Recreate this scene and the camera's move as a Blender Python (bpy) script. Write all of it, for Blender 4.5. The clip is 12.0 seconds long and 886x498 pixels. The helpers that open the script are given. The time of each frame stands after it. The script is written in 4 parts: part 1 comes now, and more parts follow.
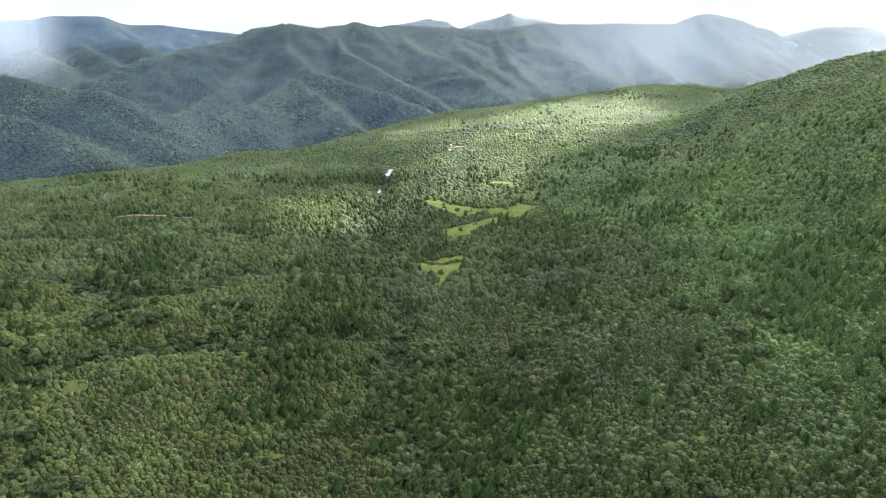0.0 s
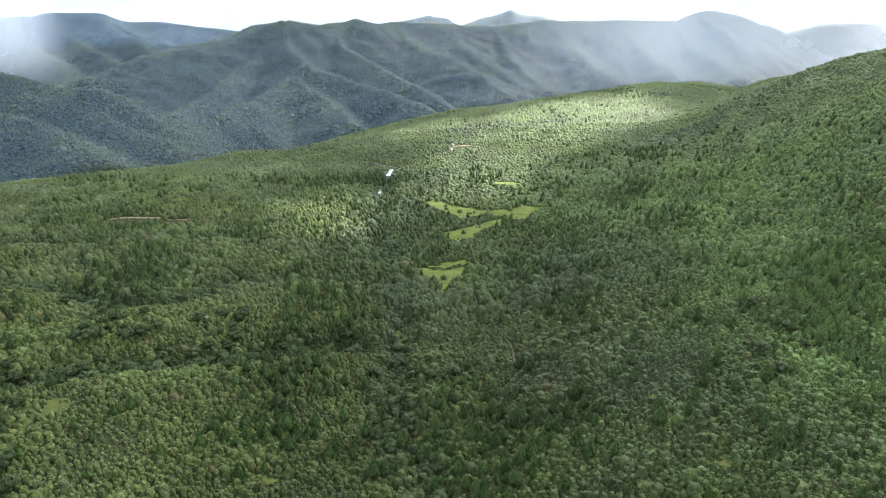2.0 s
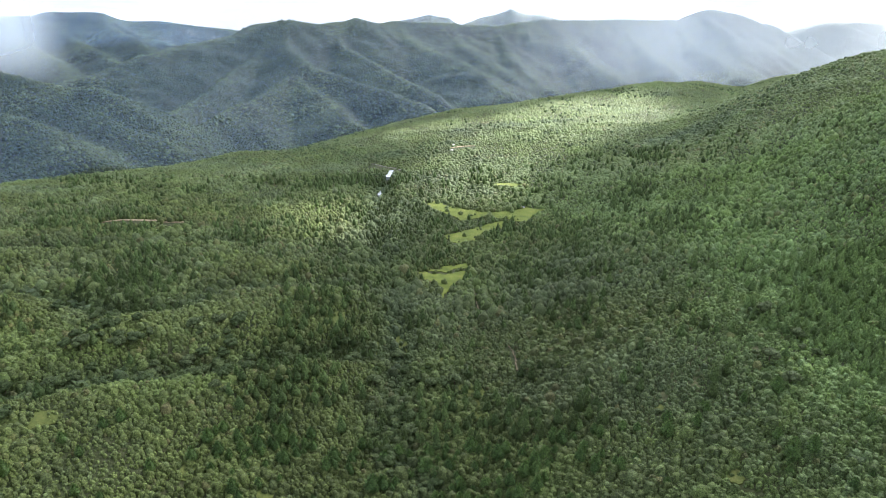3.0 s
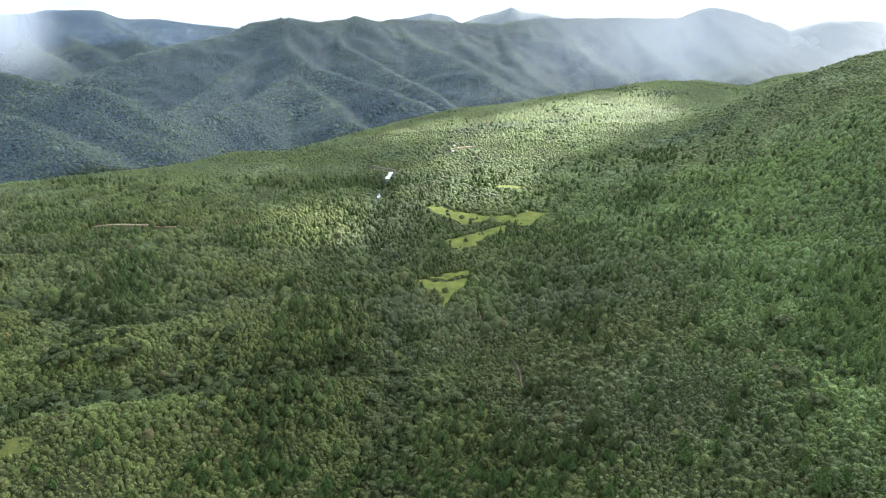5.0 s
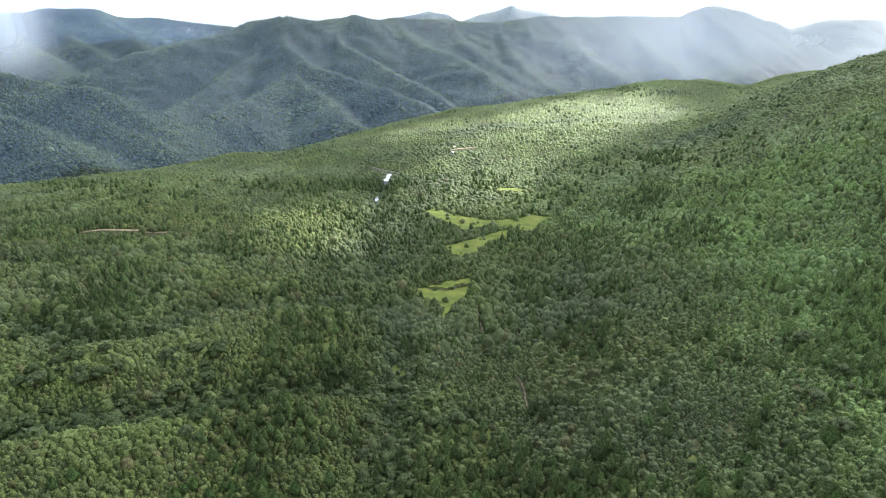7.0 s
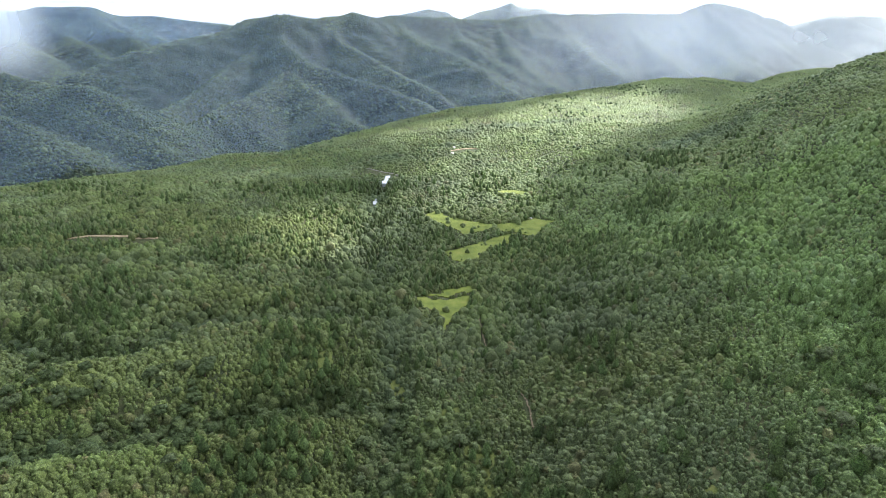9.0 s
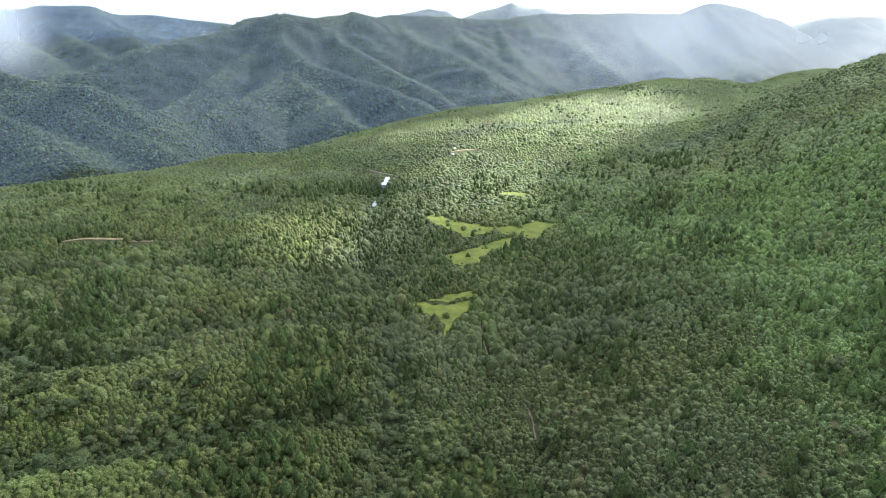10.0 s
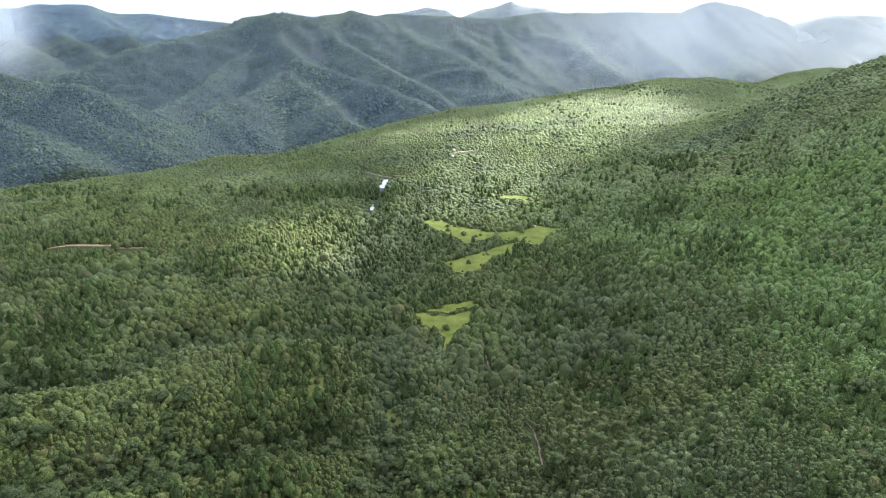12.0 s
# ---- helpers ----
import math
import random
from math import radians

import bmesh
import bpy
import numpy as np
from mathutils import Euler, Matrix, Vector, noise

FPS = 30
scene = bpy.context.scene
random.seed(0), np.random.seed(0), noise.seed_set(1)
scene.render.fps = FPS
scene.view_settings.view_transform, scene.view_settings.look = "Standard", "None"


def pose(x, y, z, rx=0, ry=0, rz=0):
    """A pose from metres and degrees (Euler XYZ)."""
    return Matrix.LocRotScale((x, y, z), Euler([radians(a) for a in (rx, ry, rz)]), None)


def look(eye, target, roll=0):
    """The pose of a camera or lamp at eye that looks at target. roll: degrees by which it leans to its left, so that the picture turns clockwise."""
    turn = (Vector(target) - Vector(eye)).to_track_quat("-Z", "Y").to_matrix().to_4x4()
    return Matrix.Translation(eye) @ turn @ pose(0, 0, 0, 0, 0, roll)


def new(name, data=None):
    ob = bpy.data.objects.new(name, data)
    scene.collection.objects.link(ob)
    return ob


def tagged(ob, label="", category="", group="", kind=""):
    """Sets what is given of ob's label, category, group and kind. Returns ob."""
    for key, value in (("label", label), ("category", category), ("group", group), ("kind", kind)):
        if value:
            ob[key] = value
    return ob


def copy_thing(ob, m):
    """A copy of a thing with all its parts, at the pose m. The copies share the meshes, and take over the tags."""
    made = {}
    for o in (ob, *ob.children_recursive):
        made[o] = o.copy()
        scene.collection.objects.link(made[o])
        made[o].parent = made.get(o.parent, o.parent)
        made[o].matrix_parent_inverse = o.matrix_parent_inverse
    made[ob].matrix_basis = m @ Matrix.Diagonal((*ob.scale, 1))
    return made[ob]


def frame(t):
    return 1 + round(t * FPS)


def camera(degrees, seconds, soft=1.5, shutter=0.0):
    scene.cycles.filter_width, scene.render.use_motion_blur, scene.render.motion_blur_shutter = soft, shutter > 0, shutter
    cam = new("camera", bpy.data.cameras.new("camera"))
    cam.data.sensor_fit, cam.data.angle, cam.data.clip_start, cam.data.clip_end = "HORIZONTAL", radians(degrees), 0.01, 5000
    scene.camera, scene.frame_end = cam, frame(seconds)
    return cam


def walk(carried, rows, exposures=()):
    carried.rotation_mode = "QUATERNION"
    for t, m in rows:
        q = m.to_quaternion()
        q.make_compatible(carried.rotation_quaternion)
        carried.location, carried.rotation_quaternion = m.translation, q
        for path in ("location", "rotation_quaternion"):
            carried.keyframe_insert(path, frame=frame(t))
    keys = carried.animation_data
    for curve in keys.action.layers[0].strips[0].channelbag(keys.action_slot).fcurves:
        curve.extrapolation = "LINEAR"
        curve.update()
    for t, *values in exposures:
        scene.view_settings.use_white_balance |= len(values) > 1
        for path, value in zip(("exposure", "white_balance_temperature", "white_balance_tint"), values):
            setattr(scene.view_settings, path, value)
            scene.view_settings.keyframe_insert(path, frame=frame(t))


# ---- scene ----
cam = camera(69.3, 12.0, soft=1.0)
PATH = [
    (0, (1.734, 3.135, 129.362), (1.741, 5.033, 128.732), 0.2),
    (0.5, (1.393, 6.388, 129.383), (1.399, 8.286, 128.751), 0.2),
    (1, (1.053, 9.696, 129.401), (1.06, 11.593, 128.767), 0.2),
    (1.5, (0.839, 13.065, 129.4), (0.844, 14.961, 128.764), 0.2),
    (2, (0.679, 16.539, 129.391), (0.684, 18.434, 128.753), 0.2),
    (2.5, (0.596, 20.113, 129.408), (0.601, 22.008, 128.769), 0.2),
    (3, (0.53, 23.698, 129.438), (0.534, 25.593, 128.798), 0.2),
    (5, (0.19, 37.825, 129.69), (0.193, 39.718, 129.045), 0.2),
    (5.5, (0.121, 41.299, 129.738), (0.125, 43.191, 129.092), 0.2),
    (6, (0.054, 44.769, 129.784), (0.058, 46.662, 129.136), 0.2),
    (6.5, (-0.016, 48.281, 129.835), (-0.011, 50.173, 129.186), 0.2),
    (7, (-0.127, 51.788, 129.875), (-0.122, 53.68, 129.226), 0.2),
    (9, (-0.567, 65.822, 130.2), (-0.56, 67.712, 129.545), 0.1),
    (9.5, (-0.654, 69.325, 130.276), (-0.646, 71.215, 129.621), 0.1),
    (10, (-0.715, 72.771, 130.344), (-0.708, 74.66, 129.688), 0.2),
    (10.5, (-0.791, 76.185, 130.387), (-0.782, 78.074, 129.73), 0.2),
    (11, (-0.888, 79.621, 130.404), (-0.879, 81.51, 129.746), 0.2),
    (11.5, (-1.005, 83.126, 130.406), (-0.996, 85.015, 129.748), 0.2),
    (12, (-1.072, 86.644, 130.395), (-1.062, 88.532, 129.736), 0.2),
]
walk(cam, [(t, look(eye, target, roll)) for t, eye, target, roll in PATH], ((0, 2.0, 6040, 14), (12, 2.08, 6040, 14)))

# ---------------------------------------------------------------- daylight
SUN_TOWARDS = Vector((0.492, 0.587, 0.643)).normalized()
world = bpy.data.worlds.new("sky")
scene.world = world
world.use_nodes = True
wn, wl = world.node_tree.nodes, world.node_tree.links
wn.clear()
w_out, w_bg = wn.new("ShaderNodeOutputWorld"), wn.new("ShaderNodeBackground")
w_sky, w_mix, w_noise, w_ramp, w_co = (wn.new("ShaderNodeTexSky"), wn.new("ShaderNodeMix"), wn.new("ShaderNodeTexNoise"),
                                       wn.new("ShaderNodeValToRGB"), wn.new("ShaderNodeTexCoord"))
w_sky.sky_type, w_sky.sun_disc = "NISHITA", False
w_sky.sun_elevation = math.asin(SUN_TOWARDS.z)
w_sky.sun_rotation = math.atan2(SUN_TOWARDS.x, SUN_TOWARDS.y)
w_sky.air_density, w_sky.dust_density = 1.0, 2.0
# a bright broken cloud cover over the blue
w_mix.data_type = "RGBA"
w_map = wn.new("ShaderNodeMapping")
w_map.inputs["Scale"].default_value = (1, 1, 5)
w_noise.inputs["Scale"].default_value, w_noise.inputs["Detail"].default_value = 2.6, 6
w_ramp.color_ramp.elements[0].position, w_ramp.color_ramp.elements[1].position = 0.30, 0.52
w_ramp.color_ramp.elements[0].color = (0.8, 0.8, 0.8, 1)
wl.new(w_co.outputs["Generated"], w_map.inputs["Vector"])
wl.new(w_map.outputs["Vector"], w_noise.inputs["Vector"])
w_map2, w_noise2, w_ramp2 = wn.new("ShaderNodeMapping"), wn.new("ShaderNodeTexNoise"), wn.new("ShaderNodeValToRGB")
w_map2.inputs["Scale"].default_value = (1, 1, 9)
w_noise2.inputs["Scale"].default_value, w_noise2.inputs["Detail"].default_value = 4.5, 7
w_ramp2.color_ramp.elements[0].position, w_ramp2.color_ramp.elements[1].position = 0.42, 0.66
w_ramp2.color_ramp.elements[0].color, w_ramp2.color_ramp.elements[1].color = (4.6, 5.0, 5.5, 1), (10.2, 11.0, 12.2, 1)
wl.new(w_co.outputs["Generated"], w_map2.inputs["Vector"])
wl.new(w_map2.outputs["Vector"], w_noise2.inputs["Vector"])
wl.new(w_noise2.outputs["Fac"], w_ramp2.inputs["Fac"])
wl.new(w_ramp2.outputs["Color"], w_mix.inputs["B"])
wl.new(w_noise.outputs["Fac"], w_ramp.inputs["Fac"])
wl.new(w_ramp.outputs["Color"], w_mix.inputs["Factor"])
wl.new(w_sky.outputs["Color"], w_mix.inputs["A"])
wl.new(w_mix.outputs["Result"], w_bg.inputs["Color"])
w_bg.inputs["Strength"].default_value = 0.058
wl.new(w_bg.outputs["Background"], w_out.inputs["Surface"])
sun = new("sun", bpy.data.lights.new("sun", "SUN"))
sun.data.energy, sun.data.angle, sun.data.color = 5.0, radians(1.2), (1.0, 0.95, 0.86)
sun.matrix_world = look((0, 0, 900), Vector((0, 0, 900)) - SUN_TOWARDS)


# ---------------------------------------------------------------- the lie of the land
def smooth(a, b, v):
    s = np.clip((v - a) / (b - a), 0, 1)
    return s * s * (3 - 2 * s)


GRAIN = np.random.RandomState(7).rand(256, 256)


def cloudy(x, y, size, octaves=4, seed=0):
    """Smooth value noise in -1..1 on a plane, with features of that many metres."""
    total, weight, gain = 0.0, 0.0, 1.0
    for n in range(octaves):
        u, v = x / size * 2 ** n + 37.3 * n + 11.1 * seed, y / size * 2 ** n + 17.9 * n + 5.7 * seed
        i, j = np.floor(u).astype(int), np.floor(v).astype(int)
        a, b = u - i, v - j
        a, b = a * a * (3 - 2 * a), b * b * (3 - 2 * b)
        g = lambda p, q: GRAIN[p % 256, q % 256]
        total = total + gain * ((g(i, j) * (1 - a) + g(i + 1, j) * a) * (1 - b) + (g(i, j + 1) * (1 - a) + g(i + 1, j + 1) * a) * b)
        weight, gain = weight + gain, gain * 0.5
    return total / weight * 2 - 1


def ridge(x, y, crest, slope, bend):
    """A mountain ridge along a crest of (x, y, z) points, falling off on both sides."""
    best = np.full(np.shape(x), -1e4)
    for (x0, y0, z0), (x1, y1, z1) in zip(crest, crest[1:]):
        dx, dy = x1 - x0, y1 - y0
        s = np.clip(((x - x0) * dx + (y - y0) * dy) / (dx * dx + dy * dy), 0, 1)
        d = np.hypot(x - x0 - s * dx, y - y0 - s * dy)
        best = np.maximum(best, z0 + s * (z1 - z0) - slope * (np.sqrt(d * d + bend * bend) - bend))
    return best


def ridge_distance(x, y, crest):
    best = np.full(np.shape(x), 1e4)
    for (x0, y0, _), (x1, y1, _) in zip(crest, crest[1:]):
        dx, dy = x1 - x0, y1 - y0
        s = np.clip(((x - x0) * dx + (y - y0) * dy) / (dx * dx + dy * dy), 0, 1)
        best = np.minimum(best, np.hypot(x - x0 - s * dx, y - y0 - s * dy))
    return best


def merge(a, b, k):
    """The higher of two lands, with a rounded join."""
    return np.maximum(a, b) + k * np.log1p(np.exp(-np.abs(a - b) / k))


# crest points, slope of the flanks, rounding
RANGES = []
RANGES.append(([(-648, 2250, 132), (-610, 2250, 150), (-542, 2200, 158), (-488, 2200, 165), (-439, 2220, 157), (-406, 2240, 152), (-342, 2300, 160), (-292, 2320, 173), (-255, 2360, 163), (-221, 2400, 156), (-167, 2480, 167), (-69, 2560, 164), (37, 2640, 160), (149, 2720, 153), (219, 2760, 153), (314, 2800, 167), (412, 2850, 177)], 0.6, 25))  # main range
RANGES.append(([(412, 2850, 177), (630, 3000, 180), (817, 3150, 188), (1161, 3400, 191), (1264, 3500, 217), (1329, 3550, 240), (1399, 3600, 250), (1511, 3650, 233), (1658, 3700, 206), (1723, 3700, 178), (1771, 3700, 181), (1793, 3650, 155), (1812, 3550, 99), (1819, 3400, 22)], 0.55, 10))  # main range, farther east
RANGES.append(([(2101, 4200, 63), (2143, 4200, 123), (2214, 4150, 152), (2250, 4100, 178), (2332, 4100, 191), (2389, 4050, 178), (2416, 4000, 140), (2508, 3950, 103), (2648, 3900, 61)], 0.45, 10))  # east dome
RANGES.append(([(-1958, 2450, 166), (-1623, 2550, 179), (-1549, 2600, 182), (-1472, 2600, 198), (-1419, 2600, 198), (-1304, 2600, 197), (-1264, 2620, 177), (-1195, 2650, 164), (-1140, 2700, 169), (-1072, 2720, 161), (-977, 2760, 149), (-878, 2800, 137), (-779, 2850, 124)], 0.5, 30))  # west range
RANGES.append(([(-381, 4500, 166), (-306, 4500, 194), (-214, 4500, 219), (-84, 4500, 237), (26, 4500, 220), (86, 4500, 192), (119, 4500, 175)], 0.8, 20))  # far peaks
RANGES.append(([(124, 4700, 177), (259, 4700, 224), (374, 4700, 250), (469, 4700, 286), (512, 4700, 265), (605, 4700, 240), (663, 4700, 244), (780, 4700, 222), (994, 4700, 194)], 0.8, 20))  # farthest peaks
RANGES.append(([(-1307, 1480, 85), (-1100, 1440, 68), (-903, 1400, 44), (-774, 1350, 24), (-686, 1310, 24), (-645, 1290, 13), (-591, 1260, -5), (-551, 1235, -19), (-508, 1200, -38), (-479, 1175, -54), (-450, 1140, -71)], 0.5, 14))  # near gorge hill
RANGES.append(([(2700, 4700, 205), (3300, 4400, 180)], 0.3, 60))
SPURS = []
SPURS.append(([(-561, 2200, 136), (-620, 2150, 122), (-686, 2080, 108), (-733, 2020, 96), (-777, 1960, 84), (-824, 1880, 67), (-867, 1800, 42), (-903, 1720, 20), (-931, 1650, 0)], 0.5, 25))  # dark hill
SPURS.append(([(-522, 2100, 97), (-541, 2000, 59), (-577, 1870, 31), (-581, 1730, -2), (-593, 1640, -19), (-603, 1520, -38), (-603, 1400, -51)], 0.6, 4))  # spur
SPURS.append(([(-503, 2180, 133), (-451, 2000, 89), (-364, 1780, 43), (-399, 1700, 12), (-418, 1640, -7), (-448, 1560, -24), (-470, 1490, -33), (-496, 1390, -53), (-501, 1300, -67), (-492, 1230, -75)], 0.6, 4))  # spur
SPURS.append(([(-364, 1780, 43), (-287, 1720, 30), (-195, 1640, 9), (-110, 1560, -4), (-40, 1460, -20), (9, 1380, -38)], 0.6, 4))  # spur
SPURS.append(([(-386, 1740, 20), (-301, 1620, -16), (-230, 1500, -41), (-173, 1390, -59)], 0.6, 4))  # spur
SPURS.append(([(-291, 2310, 166), (-333, 2200, 120), (-313, 2110, 91), (-236, 2000, 57), (-162, 1900, 30), (-94, 1800, 4), (-10, 1660, -22)], 0.6, 4))  # spur
SPURS.append(([(-166, 2460, 157), (-128, 2340, 112), (-70, 2240, 84), (13, 2140, 59), (80, 2040, 34), (141, 1930, -4), (189, 1840, -35), (235, 1770, -61)], 0.45, 10))  # spur
SPURS.append(([(196, 2740, 145), (231, 2620, 101), (247, 2440, 48), (277, 2250, 1), (323, 2110, -34), (373, 1990, -55)], 0.45, 10))  # spur
SPURS.append(([(479, 2900, 169), (504, 2780, 111), (522, 2660, 71), (553, 2490, 27), (599, 2330, -14)], 0.45, 10))  # spur
SPURS.append(([(37, 2620, 152), (36, 2520, 112), (78, 2400, 75), (146, 2280, 38), (211, 2150, -1)], 0.45, 10))  # spur
SPURS.append(([(1156, 3380, 177), (1123, 3150, 111), (1123, 2950, 56), (1154, 2800, 25), (1159, 2600, -21)], 0.45, 10))  # spur
SPURS.append(([(810, 3120, 175), (819, 2950, 111), (846, 2780, 56), (872, 2600, 11), (899, 2480, -29)], 0.45, 10))  # spur
SPURS.append(([(-899, 1350, 13), (-781, 1300, 4), (-641, 1210, -19), (-570, 1165, -33), (-471, 1110, -48), (-426, 1080, -62)], 0.5, 8))  # spur
SPURS.append(([(-871, 1200, 1), (-751, 1150, -10), (-666, 1100, -21), (-578, 1035, -38), (-487, 960, -57)], 0.45, 10))  # spur
SPURS.append(([(-1295, 2580, 186), (-1177, 2450, 135), (-1074, 2370, 109), (-962, 2240, 68)], 0.5, 6))  # spur
SPURS.append(([(-1463, 2580, 186), (-1368, 2450, 130), (-1172, 2250, 78), (-1020, 2100, 45)], 0.5, 6))  # spur
SPURS.append(([(-1058, 2680, 148), (-1053, 2500, 104), (-954, 2400, 83)], 0.5, 6))  # spur
SPURS.append(([(-1597, 2500, 149), (-1374, 2250, 86), (-1174, 2050, 42), (-1021, 1850, -1)], 0.5, 6))  # spur
# The rim of the plateau, where it breaks off into the gorge: across, along, height.
RIM_X = [-900, -419, -357, -296, -242, -184, -135, -64, 15, 102, 211, 375, 486, 619, 700, 780, 900, 1500]
RIM_Y = [560, 600, 680, 740, 780, 800, 850, 900, 950, 1000, 1080, 1195, 1300, 1400, 1420, 1450, 1500, 1600]
RIM_Z = [-32, -6, -6, -7, 7, 7, 13, 27, 37, 40, 45, 61, 52, 31, 52, 61, 60, 44]


HILL = [(470, -300, 130), (480, 200, 140), (455, 480, 142), (430, 640, 118), (424, 720, 93), (447, 860, 60), (470, 1000, 32), (560, 1250, 4)]


# side gullies of the west slope, from their heads down to the stream, and the stream's own line
GULLIES = (
    [(-300, 282, 0), (-187, 296, 0), (-139, 277, 0), (-115, 287, 0), (-104, 314, 0), (-63, 328, 0), (-34, 346, 0)],
    [(-230, 176, 0), (-141, 206, 0), (-112, 223, 0), (-77, 244, 0), (-51, 262, 0), (-24, 270, 0)],
    [(-330, 352, 0), (-209, 371, 0), (-154, 388, 0), (-105, 395, 0), (-55, 406, 0), (-42, 420, 0)],
)
STREAM = [(-2, 60, 0), (-4, 186, 0), (-17, 210, 0), (-18, 244, 0), (-21, 300, 0), (-23, 339, 0), (-35, 386, 0), (-46, 424, 0), (-51, 500, 0), (-53, 570, 0), (-48, 625, 0), (-60, 700, 0)]


def axis(y):
    """Where the stream runs, across the valley."""
    return 4 - 55 * smooth(440, 590, y) + 9 * np.sin(y / 41.0)


def land(x, y):
    """Height of the ground in metres."""
    x, y = np.asarray(x, float), np.asarray(y, float)
    u = x - axis(y)
    left = (22 - 0.052 * (y - 240)) * (1 - np.exp(-(np.minimum(u, 0) / 85) ** 2))
    r = np.maximum(u - 12 - 75 * smooth(330, 480, y), 0)
    right = 27 * (1 - np.exp(-(r / 78) ** 2))
    low = np.where(u < 0, left, right)
    # side gullies on the gentle west slope
    for line in GULLIES:
        off, bank = ridge_distance(x, y, line), ridge_distance(x, y + 21, line)
        low = low - (7.5 * np.exp(-(off / 10) ** 2) - 3.2 * np.exp(-(bank / 19) ** 2)) * smooth(-18, -50, u) * smooth(-420, -250, u)
    low = low - 3.5 * np.exp(-(ridge_distance(x, y, STREAM) / 9) ** 2) * smooth(720, 640, y)
    # the steep hill on the east side
    hill = ridge(x, y, HILL, 0.55, 60)
    low = merge(low, hill, 9)
    # the far slope that climbs to the rim
    ry, rz = np.interp(x, RIM_X, RIM_Y), np.interp(x, RIM_X, RIM_Z)
    back = rz - 0.085 * (ry - y)
    low = merge(low, np.minimum(back, rz), 5) - 3
    past = 40 * np.logaddexp(0, (y - ry - 25) / 40)
    low = low - 0.52 * past
    low = low + 2.2 * cloudy(x, y, 70, 3) * smooth(8, 60, np.abs(u)) + 5 * cloudy(x, y, 220, 2, 3) * smooth(500, 800, y) + 5 * cloudy(x, y, 130, 3, 5) * smooth(150, 300, u)
    if not np.any(y > 700):
        return low
    shape, low = x.shape, np.ravel(low).copy()
    beyond = np.ravel(y) > 700
    low[beyond] = merge(low[beyond], mountains(np.ravel(x)[beyond], np.ravel(y)[beyond]), 5)
    return low.reshape(shape)


def mountains(x, y):
    """The gorge and the ranges past it, their flanks cut by gullies."""
    high, crest_d = np.full(x.shape, -190.0), np.full(x.shape, 1e4)
    for crest, slope, bend in RANGES:
        top = ridge(x, y, crest, slope, bend)
        high = merge(high, top, 6)
        crest_d = np.minimum(crest_d, ridge_distance(x, y, crest))
    wx, wy = x + 13 * cloudy(x, y, 150, 3, 14), y + 13 * cloudy(x, y, 150, 3, 15)
    spur_d = np.full(x.shape, 1e4)
    for crest, slope, bend in SPURS:
        high = merge(high, ridge(wx, wy, crest, slope * 1.05, bend + 2), 4)
        spur_d = np.minimum(spur_d, ridge_distance(wx, wy, crest))
    cut = 8 * np.abs(cloudy(wx, wy, 300, 2, 1)) + 15 * np.abs(cloudy(wx, wy, 140, 2, 2)) + 9 * np.abs(cloudy(wx, wy, 60, 2, 6))
    high = high - (cut - 7) * smooth(10, 120, crest_d) * (0.3 + 0.7 * smooth(5, 60, spur_d)) * smooth(850, 1250, np.hypot(x, y)) + 4 * cloudy(x, y, 60, 3, 4) * smooth(850, 1250, y) + 12 * cloudy(x, y, 120, 3, 8) * smooth(3200, 3700, y)
    return high




# ---------------------------------------------------------------- materials
def shader(name, rough=0.8, spec=0.3):
    m = bpy.data.materials.new(name)
    m.use_nodes = True
    b = m.node_tree.nodes["Principled BSDF"]
    b.inputs["Roughness"].default_value = rough
    b.inputs["Specular IOR Level"].default_value = spec
    return m, m.node_tree.nodes, m.node_tree.links, b


def noise_node(n, l, size, detail=4, rough=0.6):
    """Noise by place, with features of that many metres."""
    g, t = n.new("ShaderNodeNewGeometry"), n.new("ShaderNodeTexNoise")
    t.inputs["Scale"].default_value, t.inputs["Detail"].default_value, t.inputs["Roughness"].default_value = 1 / size, detail, rough
    l.new(g.outputs["Position"], t.inputs["Vector"])
    return t.outputs["Fac"]


def ramp_node(n, l, fac, stops):
    r = n.new("ShaderNodeValToRGB")
    while len(r.color_ramp.elements) < len(stops):
        r.color_ramp.elements.new(0.5)
    for e, (p, c) in zip(r.color_ramp.elements, stops):
        e.position, e.color = p, (*c, 1)
    l.new(fac, r.inputs["Fac"])
    return r.outputs["Color"]


def blend(n, l, kind, fac, a, b):
    m = n.new("ShaderNodeMix")
    m.data_type, m.blend_type = "RGBA", kind
    for socket, value in (("Factor", fac), ("A", a), ("B", b)):
        if isinstance(value, (float, int)):
            m.inputs[socket].default_value = value
        elif isinstance(value, tuple):
            m.inputs[socket].default_value = (*value, 1)
        else:
            l.new(value, m.inputs[socket])
    return m.outputs["Result"]


def earth(name, stops, size, fine, fine_stops, bump=0.5, rough=0.9):
    """A natural ground: broad patches, fine grain and relief."""
    m, n, l, b = shader(name, rough, 0.15)
    broad = ramp_node(n, l, noise_node(n, l, size, 5), stops)
    grain = noise_node(n, l, fine, 5, 0.7)
    l.new(blend(n, l, "MULTIPLY", 1.0, broad, ramp_node(n, l, grain, fine_stops)), b.inputs["Base Color"])
    bp = n.new("ShaderNodeBump")
    bp.inputs["Strength"].default_value, bp.inputs["Distance"].default_value = bump, fine
    l.new(grain, bp.inputs["Height"])
    l.new(bp.outputs["Normal"], b.inputs["Normal"])
    return m


